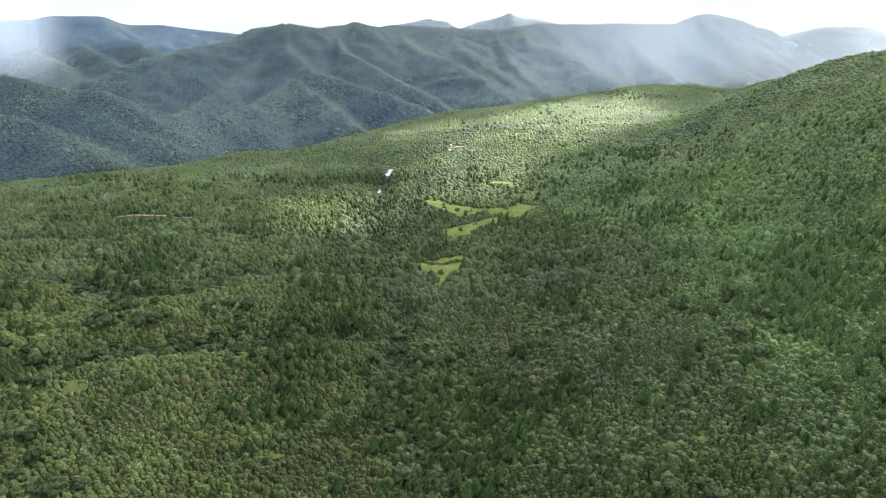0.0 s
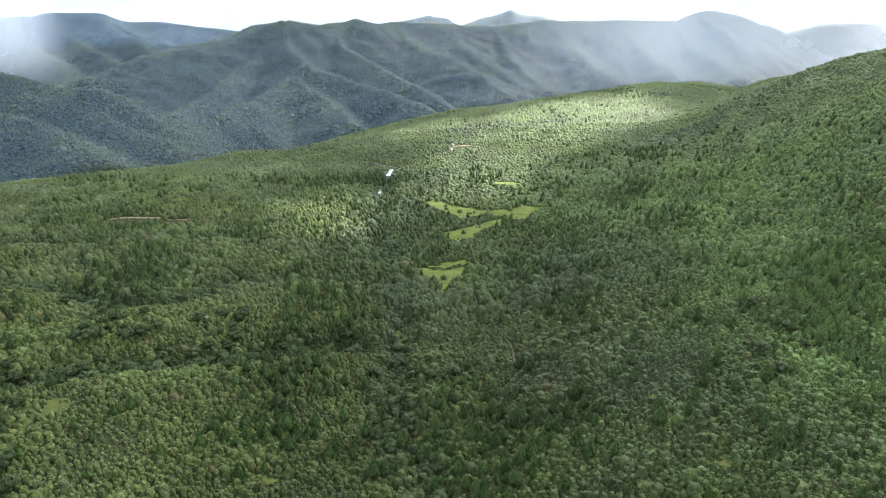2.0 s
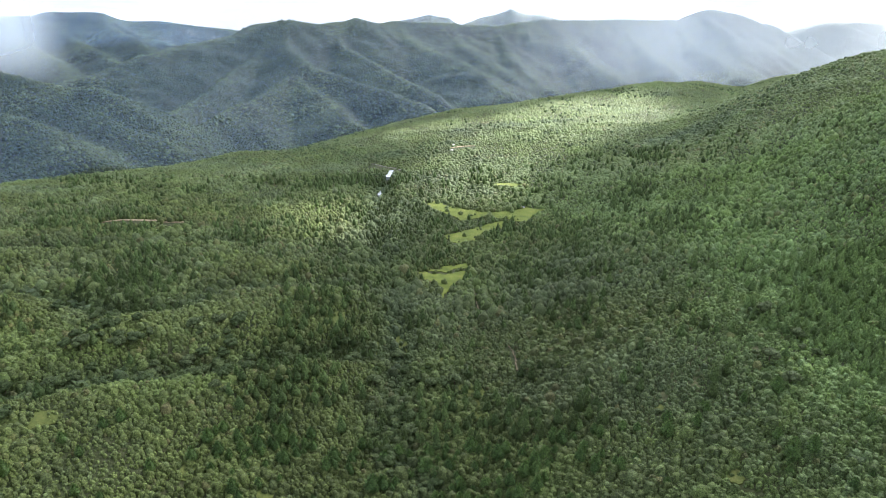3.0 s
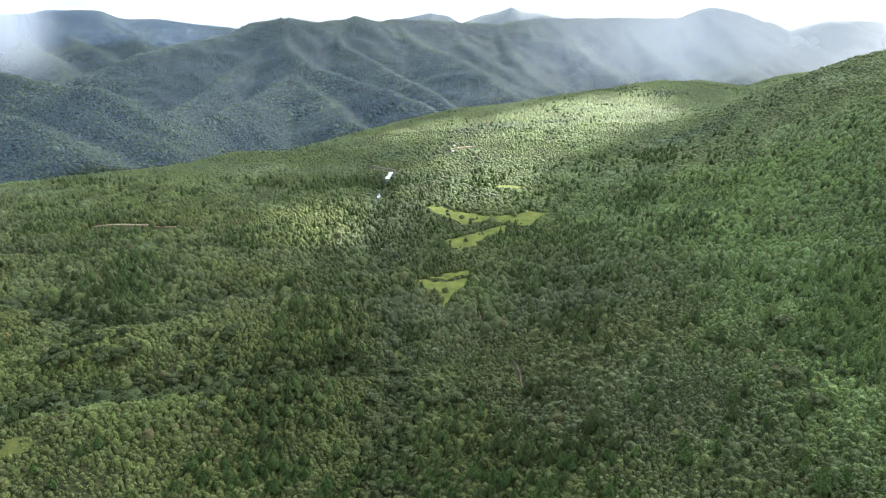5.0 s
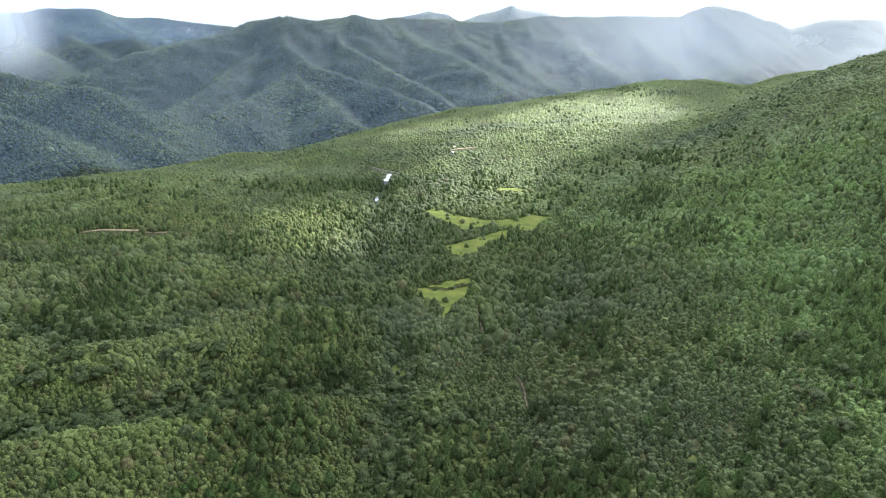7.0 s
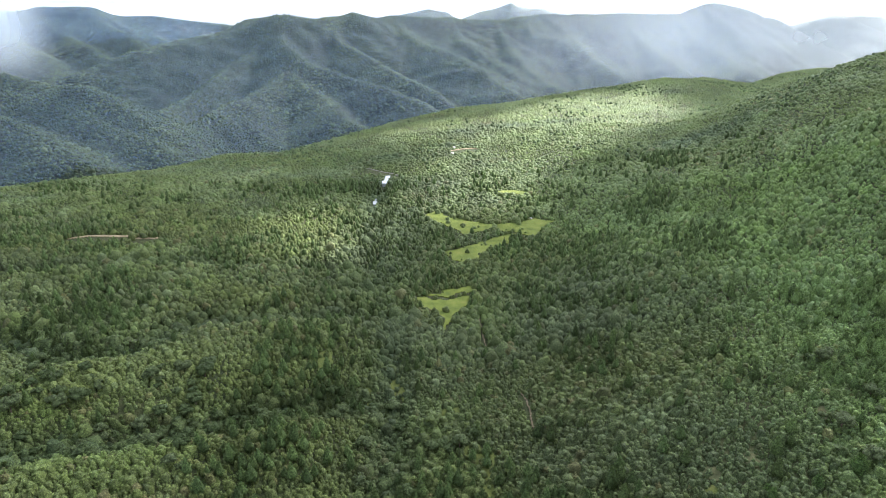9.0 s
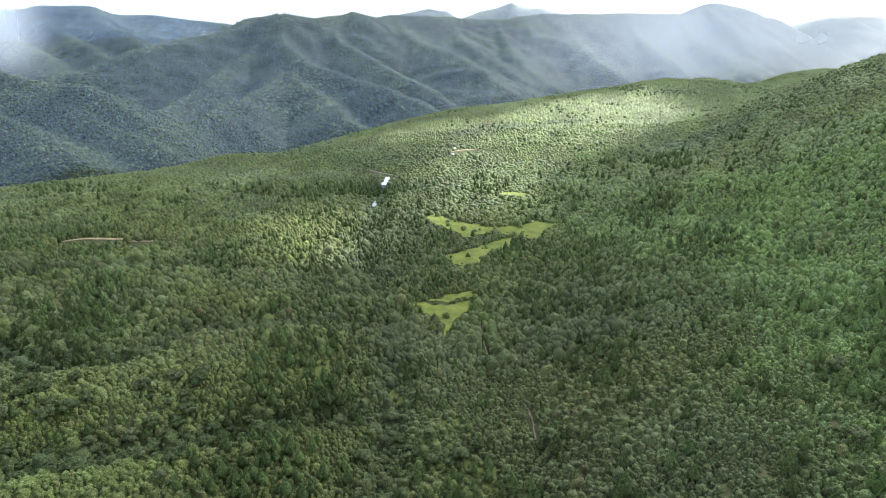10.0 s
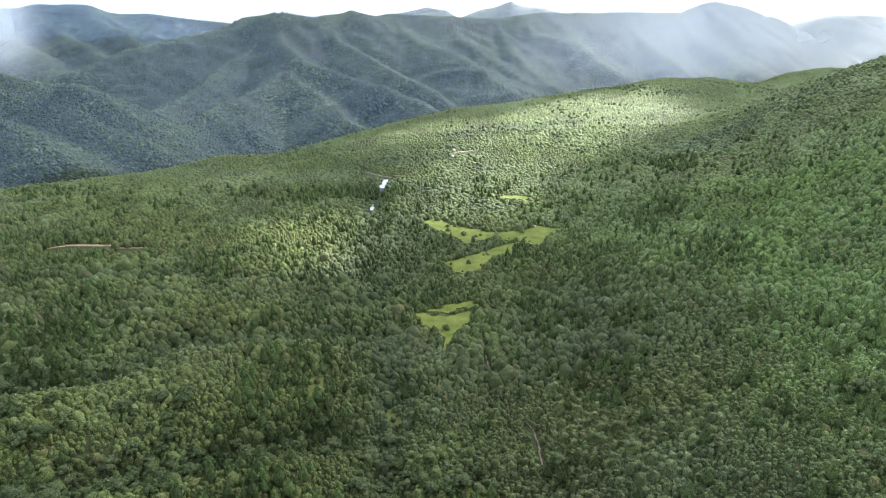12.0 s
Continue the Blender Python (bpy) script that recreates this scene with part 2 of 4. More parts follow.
def leafage(name, rough=0.65, glow=0.16):
    """Leaves, coloured plant by plant, a little light passing through them."""
    m, n, l, b = shader(name, rough, 0.1)
    a = n.new("ShaderNodeAttribute")
    a.attribute_name = "leaf_colour"
    grain = ramp_node(n, l, noise_node(n, l, 0.42, 4, 0.75), [(0.34, (0.32, 0.32, 0.32)), (0.52, (1.0, 1.0, 1.0)), (0.68, (1.95, 1.95, 1.8))])
    c = blend(n, l, "MULTIPLY", 1.0, a.outputs["Color"], grain)
    l.new(c, b.inputs["Base Color"])
    relief = n.new("ShaderNodeBump")
    relief.inputs["Strength"].default_value, relief.inputs["Distance"].default_value = 0.9, 0.7
    l.new(noise_node(n, l, 0.6, 3, 0.7), relief.inputs["Height"])
    l.new(relief.outputs["Normal"], b.inputs["Normal"])
    t, mix = n.new("ShaderNodeBsdfTranslucent"), n.new("ShaderNodeMixShader")
    l.new(blend(n, l, "MULTIPLY", 1.0, c, (1.25, 1.3, 0.6)), t.inputs["Color"])
    mix.inputs["Fac"].default_value = glow
    l.new(b.outputs["BSDF"], mix.inputs[1])
    l.new(t.outputs["BSDF"], mix.inputs[2])
    l.new(mix.outputs["Shader"], n["Material Output"].inputs["Surface"])
    return m


LEAF = leafage("leaves")
WOODS_LEAF = leafage("far_leaves", 0.7, 0.1)
GROUND = earth("forest_floor", [(0.30, (0.026, 0.037, 0.014)), (0.5, (0.040, 0.052, 0.019)), (0.68, (0.058, 0.062, 0.027))], 60, 3.0,
               [(0.3, (0.5, 0.5, 0.5)), (0.7, (1.35, 1.3, 1.2))], 0.8)
def wooded():
    """Close woods seen from afar: crowns a few metres wide, in lighter and darker drifts, their shaded gaps painted."""
    m, n, l, b = shader("distant_woods", 0.75, 0.2)
    # base tones darkened for the crowns' own shade, and bluish for haze
    broad = ramp_node(n, l, noise_node(n, l, 190, 6, 0.62), [(0.34, (0.013, 0.023, 0.018)), (0.5, (0.019, 0.033, 0.023)), (0.58, (0.029, 0.045, 0.027)), (0.68, (0.050, 0.068, 0.034))])
    g, v = n.new("ShaderNodeNewGeometry"), n.new("ShaderNodeTexVoronoi")
    v.inputs["Scale"].default_value = 1 / 6.0
    bend = n.new("ShaderNodeVectorMath")
    bend.operation = "MULTIPLY_ADD"
    wob = n.new("ShaderNodeTexNoise")
    wob.inputs["Scale"].default_value, wob.inputs["Detail"].default_value = 1 / 9, 3
    bend.inputs[1].default_value = (7, 7, 7)
    l.new(g.outputs["Position"], wob.inputs["Vector"])
    l.new(wob.outputs["Color"], bend.inputs[0])
    l.new(g.outputs["Position"], bend.inputs[2])
    l.new(bend.outputs["Vector"], v.inputs["Vector"])
    # crown edges darker: shade between the crowns put into the colour
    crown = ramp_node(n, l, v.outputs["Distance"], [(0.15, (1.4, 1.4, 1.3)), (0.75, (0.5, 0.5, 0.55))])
    tint = n.new("ShaderNodeSeparateColor")
    l.new(v.outputs["Color"], tint.inputs["Color"])
    each = ramp_node(n, l, tint.outputs["Red"], [(0, (0.5, 0.52, 0.55)), (1, (1.5, 1.48, 1.4))])
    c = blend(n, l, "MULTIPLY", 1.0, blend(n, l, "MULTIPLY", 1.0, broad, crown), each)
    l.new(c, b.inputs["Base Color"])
    bp = n.new("ShaderNodeBump")
    bp.invert = True
    bp.inputs["Strength"].default_value, bp.inputs["Distance"].default_value = 0.6, 2.6
    l.new(v.outputs["Distance"], bp.inputs["Height"])
    l.new(bp.outputs["Normal"], b.inputs["Normal"])
    return m


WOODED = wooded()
GRASS = earth("meadow_grass", [(0.32, (0.070, 0.096, 0.018)), (0.55, (0.112, 0.138, 0.024)), (0.7, (0.148, 0.160, 0.038))], 7, 0.8,
              [(0.3, (0.75, 0.78, 0.7)), (0.7, (1.15, 1.12, 1.1))], 0.5)
GLADE = earth("glade_grass", [(0.32, (0.060, 0.080, 0.020)), (0.55, (0.086, 0.104, 0.026)), (0.7, (0.110, 0.120, 0.036))], 4, 0.6, [(0.3, (0.7, 0.72, 0.7)), (0.7, (1.2, 1.15, 1.1))], 0.6)
DIRT = earth("bare_earth", [(0.35, (0.20, 0.155, 0.090)), (0.6, (0.30, 0.245, 0.150))], 6, 0.6, [(0.3, (0.75, 0.75, 0.75)), (0.7, (1.15, 1.15, 1.15))], 0.5)
FOOTPATH = earth("trodden_earth", [(0.35, (0.085, 0.070, 0.042)), (0.6, (0.15, 0.120, 0.075))], 3, 0.5, [(0.3, (0.75, 0.75, 0.75)), (0.7, (1.15, 1.15, 1.15))], 0.5)
HEATH = earth("dry_heath", [(0.35, (0.052, 0.058, 0.024)), (0.6, (0.080, 0.082, 0.034))], 3, 0.5, [(0.3, (0.7, 0.7, 0.7)), (0.7, (1.2, 1.2, 1.2))], 0.6)
GRAVEL = earth("gravel", [(0.35, (0.09, 0.095, 0.07)), (0.6, (0.16, 0.155, 0.12))], 4, 0.4, [(0.3, (0.7, 0.7, 0.7)), (0.7, (1.2, 1.2, 1.2))], 0.6)
BARK = earth("bark", [(0.35, (0.10, 0.075, 0.05)), (0.6, (0.17, 0.13, 0.09))], 0.6, 0.08, [(0.3, (0.6, 0.6, 0.6)), (0.7, (1.2, 1.2, 1.2))], 0.7)
WATER, wtn, wtl, wtb = shader("still_water", 0.06, 0.5)
# white sky glare put partly into the pale base colour
wtb.inputs["Base Color"].default_value = (0.26, 0.28, 0.27, 1)


# ---------------------------------------------------------------- the ground
def spread(stops):
    """Grid lines: from stop to stop with a step that runs from one size to the next."""
    out = [stops[0][0]]
    for (a, da), (b, db) in zip(stops, stops[1:]):
        while out[-1] < b - 1e-6:
            out.append(min(b, out[-1] + da + (db - da) * (out[-1] - a) / (b - a)))
    return np.array(out)


def sheet(name, xs, ys, height, material):
    gx, gy = np.meshgrid(xs, ys)
    co = np.stack([gx, gy, height(gx, gy)], -1).reshape(-1, 3)
    w, h = len(xs), len(ys)
    k = (np.arange(h - 1)[:, None] * w + np.arange(w - 1)).ravel()
    quads = np.stack([k, k + 1, k + w + 1, k + w], 1)
    return quick_mesh(name, co, quads, material)


def quick_mesh(name, co, faces, material, smooth_faces=True, colour=None):
    """A mesh object from arrays of corners and of faces that all have as many corners."""
    me = bpy.data.meshes.new(name)
    per = faces.shape[1]
    me.vertices.add(len(co))
    me.vertices.foreach_set("co", np.ascontiguousarray(co, np.float32).ravel())
    me.loops.add(faces.size)
    me.loops.foreach_set("vertex_index", np.ascontiguousarray(faces, np.int32).ravel())
    me.polygons.add(len(faces))
    me.polygons.foreach_set("loop_start", np.arange(0, faces.size, per, dtype=np.int32))
    if smooth_faces:
        me.polygons.foreach_set("use_smooth", np.ones(len(faces), bool))
    if colour is not None:
        at = me.attributes.new("leaf_colour", "FLOAT_COLOR", "POINT")
        at.data.foreach_set("color", np.ascontiguousarray(np.c_[colour, np.ones(len(colour))], np.float32).ravel())
    me.update(calc_edges=True)
    me.materials.append(material)
    return new(name, me)


ground = sheet("ground", spread([(-3600, 80), (-1500, 16), (-700, 12), (-300, 7), (300, 7), (700, 12), (1500, 18), (3600, 80)]),
               spread([(-500, 40), (100, 7), (560, 7), (1100, 10), (2700, 14), (4900, 45)]), land, GROUND)
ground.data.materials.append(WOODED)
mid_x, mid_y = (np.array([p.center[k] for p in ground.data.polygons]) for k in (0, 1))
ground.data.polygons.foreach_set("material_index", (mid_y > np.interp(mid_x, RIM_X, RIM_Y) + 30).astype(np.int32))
tagged(ground, "green wooded valley, gorge and mountain slopes under scrub", "ground", kind="structure")


def inside(x, y, ring):
    """Whether points lie within a closed outline."""
    hit = np.zeros(np.shape(x), bool)
    for (x0, y0), (x1, y1) in zip(ring, ring[1:] + ring[:1]):
        if y0 != y1:
            hit ^= ((y0 > y) != (y1 > y)) & (x < (x1 - x0) * (y - y0) / (y1 - y0) + x0)
    return hit


def rough_inside(x, y, ring, wild=2.5):
    """The same with an uneven edge."""
    return inside(x + wild * cloudy(x, y, 9, 3, 8), y + 1.6 * wild * cloudy(x, y, 9, 3, 9), ring)


def patch(name, ring, step, material, lift, label, category, wild=2.5):
    """A thin patch of other ground that lies on the land, with an uneven edge."""
    xs = np.arange(min(p[0] for p in ring) - 6, max(p[0] for p in ring) + 6, step)
    ys = np.arange(min(p[1] for p in ring) - 8, max(p[1] for p in ring) + 8, step)
    bm, made = bmesh.new(), {}
    for i in range(len(xs) - 1):
        keep = rough_inside(xs[i] + step / 2 + 0 * ys, ys + step / 2, ring, wild)
        for j in range(len(ys) - 1):
            if keep[j]:
                cs = []
                for p, q in ((i, j), (i + 1, j), (i + 1, j + 1), (i, j + 1)):
                    if (p, q) not in made:
                        made[p, q] = bm.verts.new((xs[p], ys[q], 0))
                    cs.append(made[p, q])
                bm.faces.new(cs)
    edge = [e for e in bm.edges if e.is_boundary]
    bmesh.ops.smooth_vert(bm, verts=list({v for e in edge for v in e.verts}), factor=0.5, use_axis_x=True, use_axis_y=True)
    top = list(bm.verts)
    z = land([v.co.x for v in top], [v.co.y for v in top])
    for v, h in zip(top, z):
        v.co.z = h + lift
    rim = bmesh.ops.extrude_edge_only(bm, edges=edge)["geom"]
    for v in rim:
        if isinstance(v, bmesh.types.BMVert):
            v.co.z -= lift + 0.6
    me = bpy.data.meshes.new(name)
    bm.to_mesh(me)
    bm.free()
    me.materials.append(material)
    return tagged(new(name, me), label, category, kind="structure")


MEADOWS = (
    [(-13, 371), (-9, 373), (-4, 368), (3, 367), (8, 372), (14, 374), (13, 362), (9, 355), (6, 349), (4, 340), (2, 331), (0, 342), (-1, 349), (-5, 355), (-10, 360)],
    [(-12, 519), (-4, 526), (5, 514), (11, 508), (22, 501), (37, 494), (52, 496), (60, 501), (68, 505), (80, 497), (68, 483), (64, 466), (56, 471), (48, 477), (41, 480), (33, 486), (23, 480), (14, 474), (7, 486), (0, 495), (-7, 507)],
    [(1, 441), (10, 447), (23, 456), (35, 468), (49, 475), (43, 458), (33, 448), (26, 438), (24, 429), (17, 425), (12, 423), (5, 428)],
    [(44, 573), (57, 577), (74, 571), (71, 565), (52, 568)],
    [(-8, 374), (3, 381), (16, 388), (20, 380), (10, 377), (1, 372)],
)


def strip(points, wide):
    """The outline of a narrow strip along points."""
    return [(x - 0.15 * wide, y - wide / 2) for x, y in points] + [(x + 0.15 * wide, y + wide / 2) for x, y in points[::-1]]


BARE = (
    strip([(-225, 433), (-217, 438), (-209, 440), (-200, 441), (-190, 441)], 3.6),
    strip([(-186, 437), (-180, 438), (-171, 438)], 2.8),
    strip([(-266, 416), (-260, 421), (-255, 426)], 1.6),
    strip([(9, 702), (14, 704), (18, 707), (27, 711), (37, 713)], 3.2),
    strip([(13, 692), (15, 699), (17, 705)], 3.0),
)
BANK = (strip([(-71, 658), (-65, 653), (-59, 647), (-53, 643), (-48, 640), (-42, 633), (-37, 627)], 2.2),)
TRAILS = ([(17.6, 352), (18.4, 334), (19, 325), (19.8, 312)], [(29.5, 281), (31.5, 274), (31.7, 263), (31.8, 256)])


def round_ring(x, y, rx, ry):
    return [(x + rx * math.cos(a * 0.628), y + ry * math.sin(a * 0.628)) for a in range(10)]


# small openings in the scrub: grassy ones in the valley, brown ones on the slopes (place, half width, half length)
GLADES = [round_ring(*g) for g in [(-18.4, 288.6, 2.2, 9), (-14.7, 280.8, 1.6, 7), (11.1, 244.8, 3.2, 7), (13.6, 237.7, 4.0, 5), (-28.1, 276.0, 1.5, 6), (14.4, 227.5, 1.6, 8), (3.6, 267.8, 4.0, 6), (-45.8, 289.2, 3, 8), (-72, 178, 3, 5), (-50, 178, 3.5, 6), (-118, 188, 4, 5), (82, 172, 3, 5), (73, 208, 2.5, 3), (145, 238, 5, 3), (16, 241, 2, 6)]]
WORN = [round_ring(*g) for g in [(75.6, 215.6, 2.5, 4), (87.6, 217.7, 2.2, 4), (113.5, 231.6, 3.0, 4.5), (1.6, 274.4, 2.6, 4), (132.4, 269.6, 2.2, 5), (-96.0, 220.8, 3, 3.0)]]
BOULDERS = [(63.4, 505.2, 1.3), (67.9, 507.2, 0.9), (11.0, 690.0, 1.8), (13.0, 712.3, 1.6)]
for ring in MEADOWS:
    patch("meadow", ring, 1.5, GRASS, 0.35, "bright yellow-green grass meadow between the pines", "meadow")
for ring in BARE:
    patch("bare_ground", ring, 0.8, DIRT, 0.30, "strip of bare orange-brown earth among shrubs", "bare ground", 0.8)
for ring in BANK:
    patch("stream_bank", ring, 1.0, GRAVEL, 0.30, "grey gravel bank beside the stream", "gravel", 0.8)
for way in TRAILS:
    trail_ring = [(x - 0.32, y) for x, y in way] + [(x + 0.32, y) for x, y in way[::-1]]
    patch("trail", trail_ring, 0.35, FOOTPATH, 0.30, "narrow sandy footpath through the shrubs", "path", 0.5)
for ring in GLADES:
    patch("glade", ring, 1.0, GLADE, 0.35, "small yellow-green grass opening in the scrub", "grass", 2.0)
for ring in WORN:
    patch("worn_ground", ring, 1.0, HEATH, 0.35, "small opening of dry brown heath between shrubs", "heath", 2.0)
POND = [[(-50.5, 600), (-51.5, 609), (-49.5, 612), (-50.5, 630), (-46, 631), (-45.5, 618), (-47, 609), (-46.5, 600)], [(-53.5, 550), (-54.5, 560), (-53, 568), (-50.8, 567), (-51, 550)]]
for ring in POND:
    flat = float(max(land([p[0] for p in ring], [p[1] for p in ring]))) + 0.3
    bm = bmesh.new()
    top = [bm.verts.new((x, y, flat)) for x, y in ring]
    bm.faces.new(top)
    for v in bmesh.ops.extrude_face_region(bm, geom=bm.faces[:])["geom"]:
        if isinstance(v, bmesh.types.BMVert):
            v.co.z -= 4
    bmesh.ops.recalc_face_normals(bm, faces=bm.faces)
    me = bpy.data.meshes.new("water")
    bm.to_mesh(me)
    bm.free()
    me.materials.append(WATER)
    tagged(new("water", me), "still stream water that mirrors the white sky", "water", kind="structure")


def open_ground(x, y):
    """Where no shrub grows."""
    free = np.zeros(np.shape(x), bool)
    for ring in MEADOWS:
        free |= (rough_inside(x, y, ring, 2.0) | inside(x, y + 2.5, ring) | inside(x - 1, y, ring) | inside(x + 1, y, ring)) & (GRAIN[(x * 7).astype(int) % 256, (y * 7).astype(int) % 256] > 0.035)
    for ring in BARE + BANK:
        free |= rough_inside(x, y, ring, 1.0) | inside(x, y + 2, ring) | inside(x, y + 4, ring) | inside(x, y + 6, ring) | inside(x, y + 8, ring) | inside(x, y + 11, ring) | inside(x, y + 14, ring)
    for ring in POND:
        free |= inside(x, y, ring) | inside(x, y + 4, ring) | inside(x, y + 8, ring) | inside(x, y + 12, ring) | inside(x - 1, y, ring) | inside(x + 1, y, ring)
    for way in TRAILS:
        free |= inside(x, y, [(p - 1.7, q - 2) for p, q in way] + [(p + 1.7, q - 2) for p, q in way[::-1]])
    for rings, bare in ((GLADES, 0.35), (WORN, 0.62)):
        for ring in rings:
            free |= (rough_inside(x, y, ring, 2.0) | inside(x, y + 2.5, ring)) & (GRAIN[(x * 9).astype(int) % 256, (y * 9).astype(int) % 256] > bare)
    return free


# ---------------------------------------------------------------- plants
rng = np.random.RandomState(11)


def ico(level):
    bm = bmesh.new()
    bmesh.ops.create_icosphere(bm, subdivisions=level, radius=1)
    co = np.array([v.co[:] for v in bm.verts])
    tri = np.array([[v.index for v in f.verts] for f in bm.faces])
    bm.free()
    return co, tri


def cap_shape(rings, sides=5, tall=1.45):
    """A small far-off crown: a lumpy cap without an underside."""
    co, tri = [], []
    for k in range(rings):
        f = k / rings
        for j in range(sides):
            a = 6.283 * (j + 0.5 * k) / sides
            r = (1 - 0.42 * f) * rng.uniform(0.6, 1.3)
            co.append((r * math.cos(a), r * math.sin(a), tall * 1.25 * f + rng.uniform(-0.22, 0.22)))
            if k:
                p, q, m, n = (k - 1) * sides + j, (k - 1) * sides + (j + 1) % sides, k * sides + j, k * sides + (j + 1) % sides
                tri += [(p, q, m), (q, n, m)]
    top = len(co)
    co.append((rng.uniform(-0.2, 0.2), rng.uniform(-0.2, 0.2), tall))
    tri += [((rings - 1) * sides + j, (rings - 1) * sides + (j + 1) % sides, top) for j in range(sides)]
    return np.array(co), np.array(tri)


def shrub_shape(level, tufts, tall):
    """A leafy dome one metre in radius: an uneven core with sprays of leaves that stand out of it."""
    co, tri = ico(level)
    co = co * (1 + rng.uniform(-0.22, 0.22, (len(co), 1))) * 0.9
    co[:, 2] = (co[:, 2] * 0.85 + 0.55) * tall
    if tufts:
        k = np.arange(tufts) + rng.rand(tufts)
        z = 1 - 1.25 * k / tufts
        a = k * 2.399
        out = np.stack([np.sqrt(1 - z * z) * np.cos(a), np.sqrt(1 - z * z) * np.sin(a), z], 1)
        side = np.cross(out, rng.normal(size=(tufts, 3)))
        side /= np.linalg.norm(side, axis=1, keepdims=True)
        away = np.cross(out, side)
        s = rng.uniform(0.22, 0.42, (tufts, 1))
        c = out * rng.uniform(0.78, 1.0, (tufts, 1))
        quad = np.stack([c - side * s, c - away * s * 0.9 - out * 0.05, c + side * s, c + away * s * 0.8 + out * s * 0.7], 1)
        quad[:, :, 2] = (quad[:, :, 2] * 0.85 + 0.6) * tall
        base = len(co) + np.arange(tufts)[:, None] * 4
        co = np.r_[co, quad.reshape(-1, 3)]
        tri = np.r_[tri, base + [0, 1, 3], base + [1, 2, 3]]
    return co, tri


def tuft_shape(sprays, sides=6, tall=1.5):
    """A leafy shrub one metre in radius: a full, lumpy dome with sprays of leaves that break its outline."""
    co, tri = [], []
    levels = ((1.0, -0.35), (1.05, 0.42), (0.66, 0.86))
    for k, (wide, up) in enumerate(levels):
        for j in range(sides if k < 2 else sides - 2):
            a = 6.283 * (j + 0.5 * k) / (sides if k < 2 else sides - 2)
            r = wide * rng.uniform(0.74, 1.22)
            co.append((r * math.cos(a), r * math.sin(a), tall * (up + rng.uniform(-0.10, 0.12))))
    m = sides - 2
    for j in range(sides):
        q = (j + 1) % sides
        tri += [(j, q, sides + j), (q, sides + q, sides + j)]
        p, n = 2 * sides + int(j * m / sides) % m, 2 * sides + int((j + 1) * m / sides) % m
        tri.append((sides + j, sides + q, n))
        if p != n:
            tri.append((sides + j, n, p))
    tri += [(2 * sides, 2 * sides + j, 2 * sides + j + 1) for j in range(1, m - 1)]
    n = len(co)
    for k in range(sprays):
        a = k * 2.4 + rng.uniform(-0.4, 0.4)
        d, s, up = np.array([math.cos(a), math.sin(a), 0]), np.array([-math.sin(a), math.cos(a), 0]), np.array([0, 0, 1.0])
        z, r, reach = tall * rng.uniform(0.45, 0.9), rng.uniform(0.30, 0.85), rng.uniform(0.3, 0.6)
        co += [d * (r - 0.25) + up * (z - 0.1), d * r - s * 0.30 + up * (z + 0.10), d * (r + reach * 0.8) + up * (z + reach * 0.7), d * r + s * 0.30 + up * (z + 0.10)]
        tri += [(n, n + 1, n + 2), (n, n + 2, n + 3)]
        n += 4
    return np.array([tuple(c) for c in co]), np.array(tri)


def pine_shape(levels, sides, sprays, tall=2.35):
    """A pine crown one metre in radius and over two tall: a soft lumpy cone with many upswept needle sprays."""
    co, tri = [], []
    for k in range(levels):
        f = k / levels
        r = (1.0 - f ** 1.5) * (0.62 + 0.38 * math.sin(min(1, f * 3.5) * math.pi / 2))
        for j in range(sides):
            a = 6.283 * (j + 0.5 * k + rng.uniform(-0.2, 0.2)) / sides
            rr = 0.86 * r * rng.uniform(0.72, 1.2)
            co.append((rr * math.cos(a), rr * math.sin(a), tall * (0.12 + 0.86 * f) + rng.uniform(-0.16, 0.16)))
            if k:
                p, q, m, n = (k - 1) * sides + j, (k - 1) * sides + (j + 1) % sides, k * sides + j, k * sides + (j + 1) % sides
                tri += [(p, q, m), (q, n, m)]
    top = len(co)
    co.append((0, 0, tall))
    tri += [((levels - 1) * sides + j, (levels - 1) * sides + (j + 1) % sides, top) for j in range(sides)]
    for k in range(sprays):
        f = (k + rng.rand()) / sprays
        a = k * 2.4 + rng.uniform(-0.3, 0.3)
        d, s, up = np.array([math.cos(a), math.sin(a), 0]), np.array([-math.sin(a), math.cos(a), 0]), np.array([0, 0, 1.0])
        r = (1.0 - f ** 1.6) * (0.62 + 0.38 * math.sin(min(1, f * 3.5) * math.pi / 2)) * 0.85
        z, long = tall * (0.12 + 0.84 * f), rng.uniform(0.26, 0.5) * (1.1 - 0.4 * f)
        n = len(co)
        co += [d * (r - 0.12) + up * (z - 0.12), d * (r + 0.08) - s * 0.17 + up * (z + 0.10), d * (r + long * 0.55) + up * (z + long), d * (r + 0.08) + s * 0.17 + up * (z + 0.10)]
        tri += [(n, n + 1, n + 2), (n, n + 2, n + 3)]
    return np.array([tuple(c) for c in co]), np.array(tri)


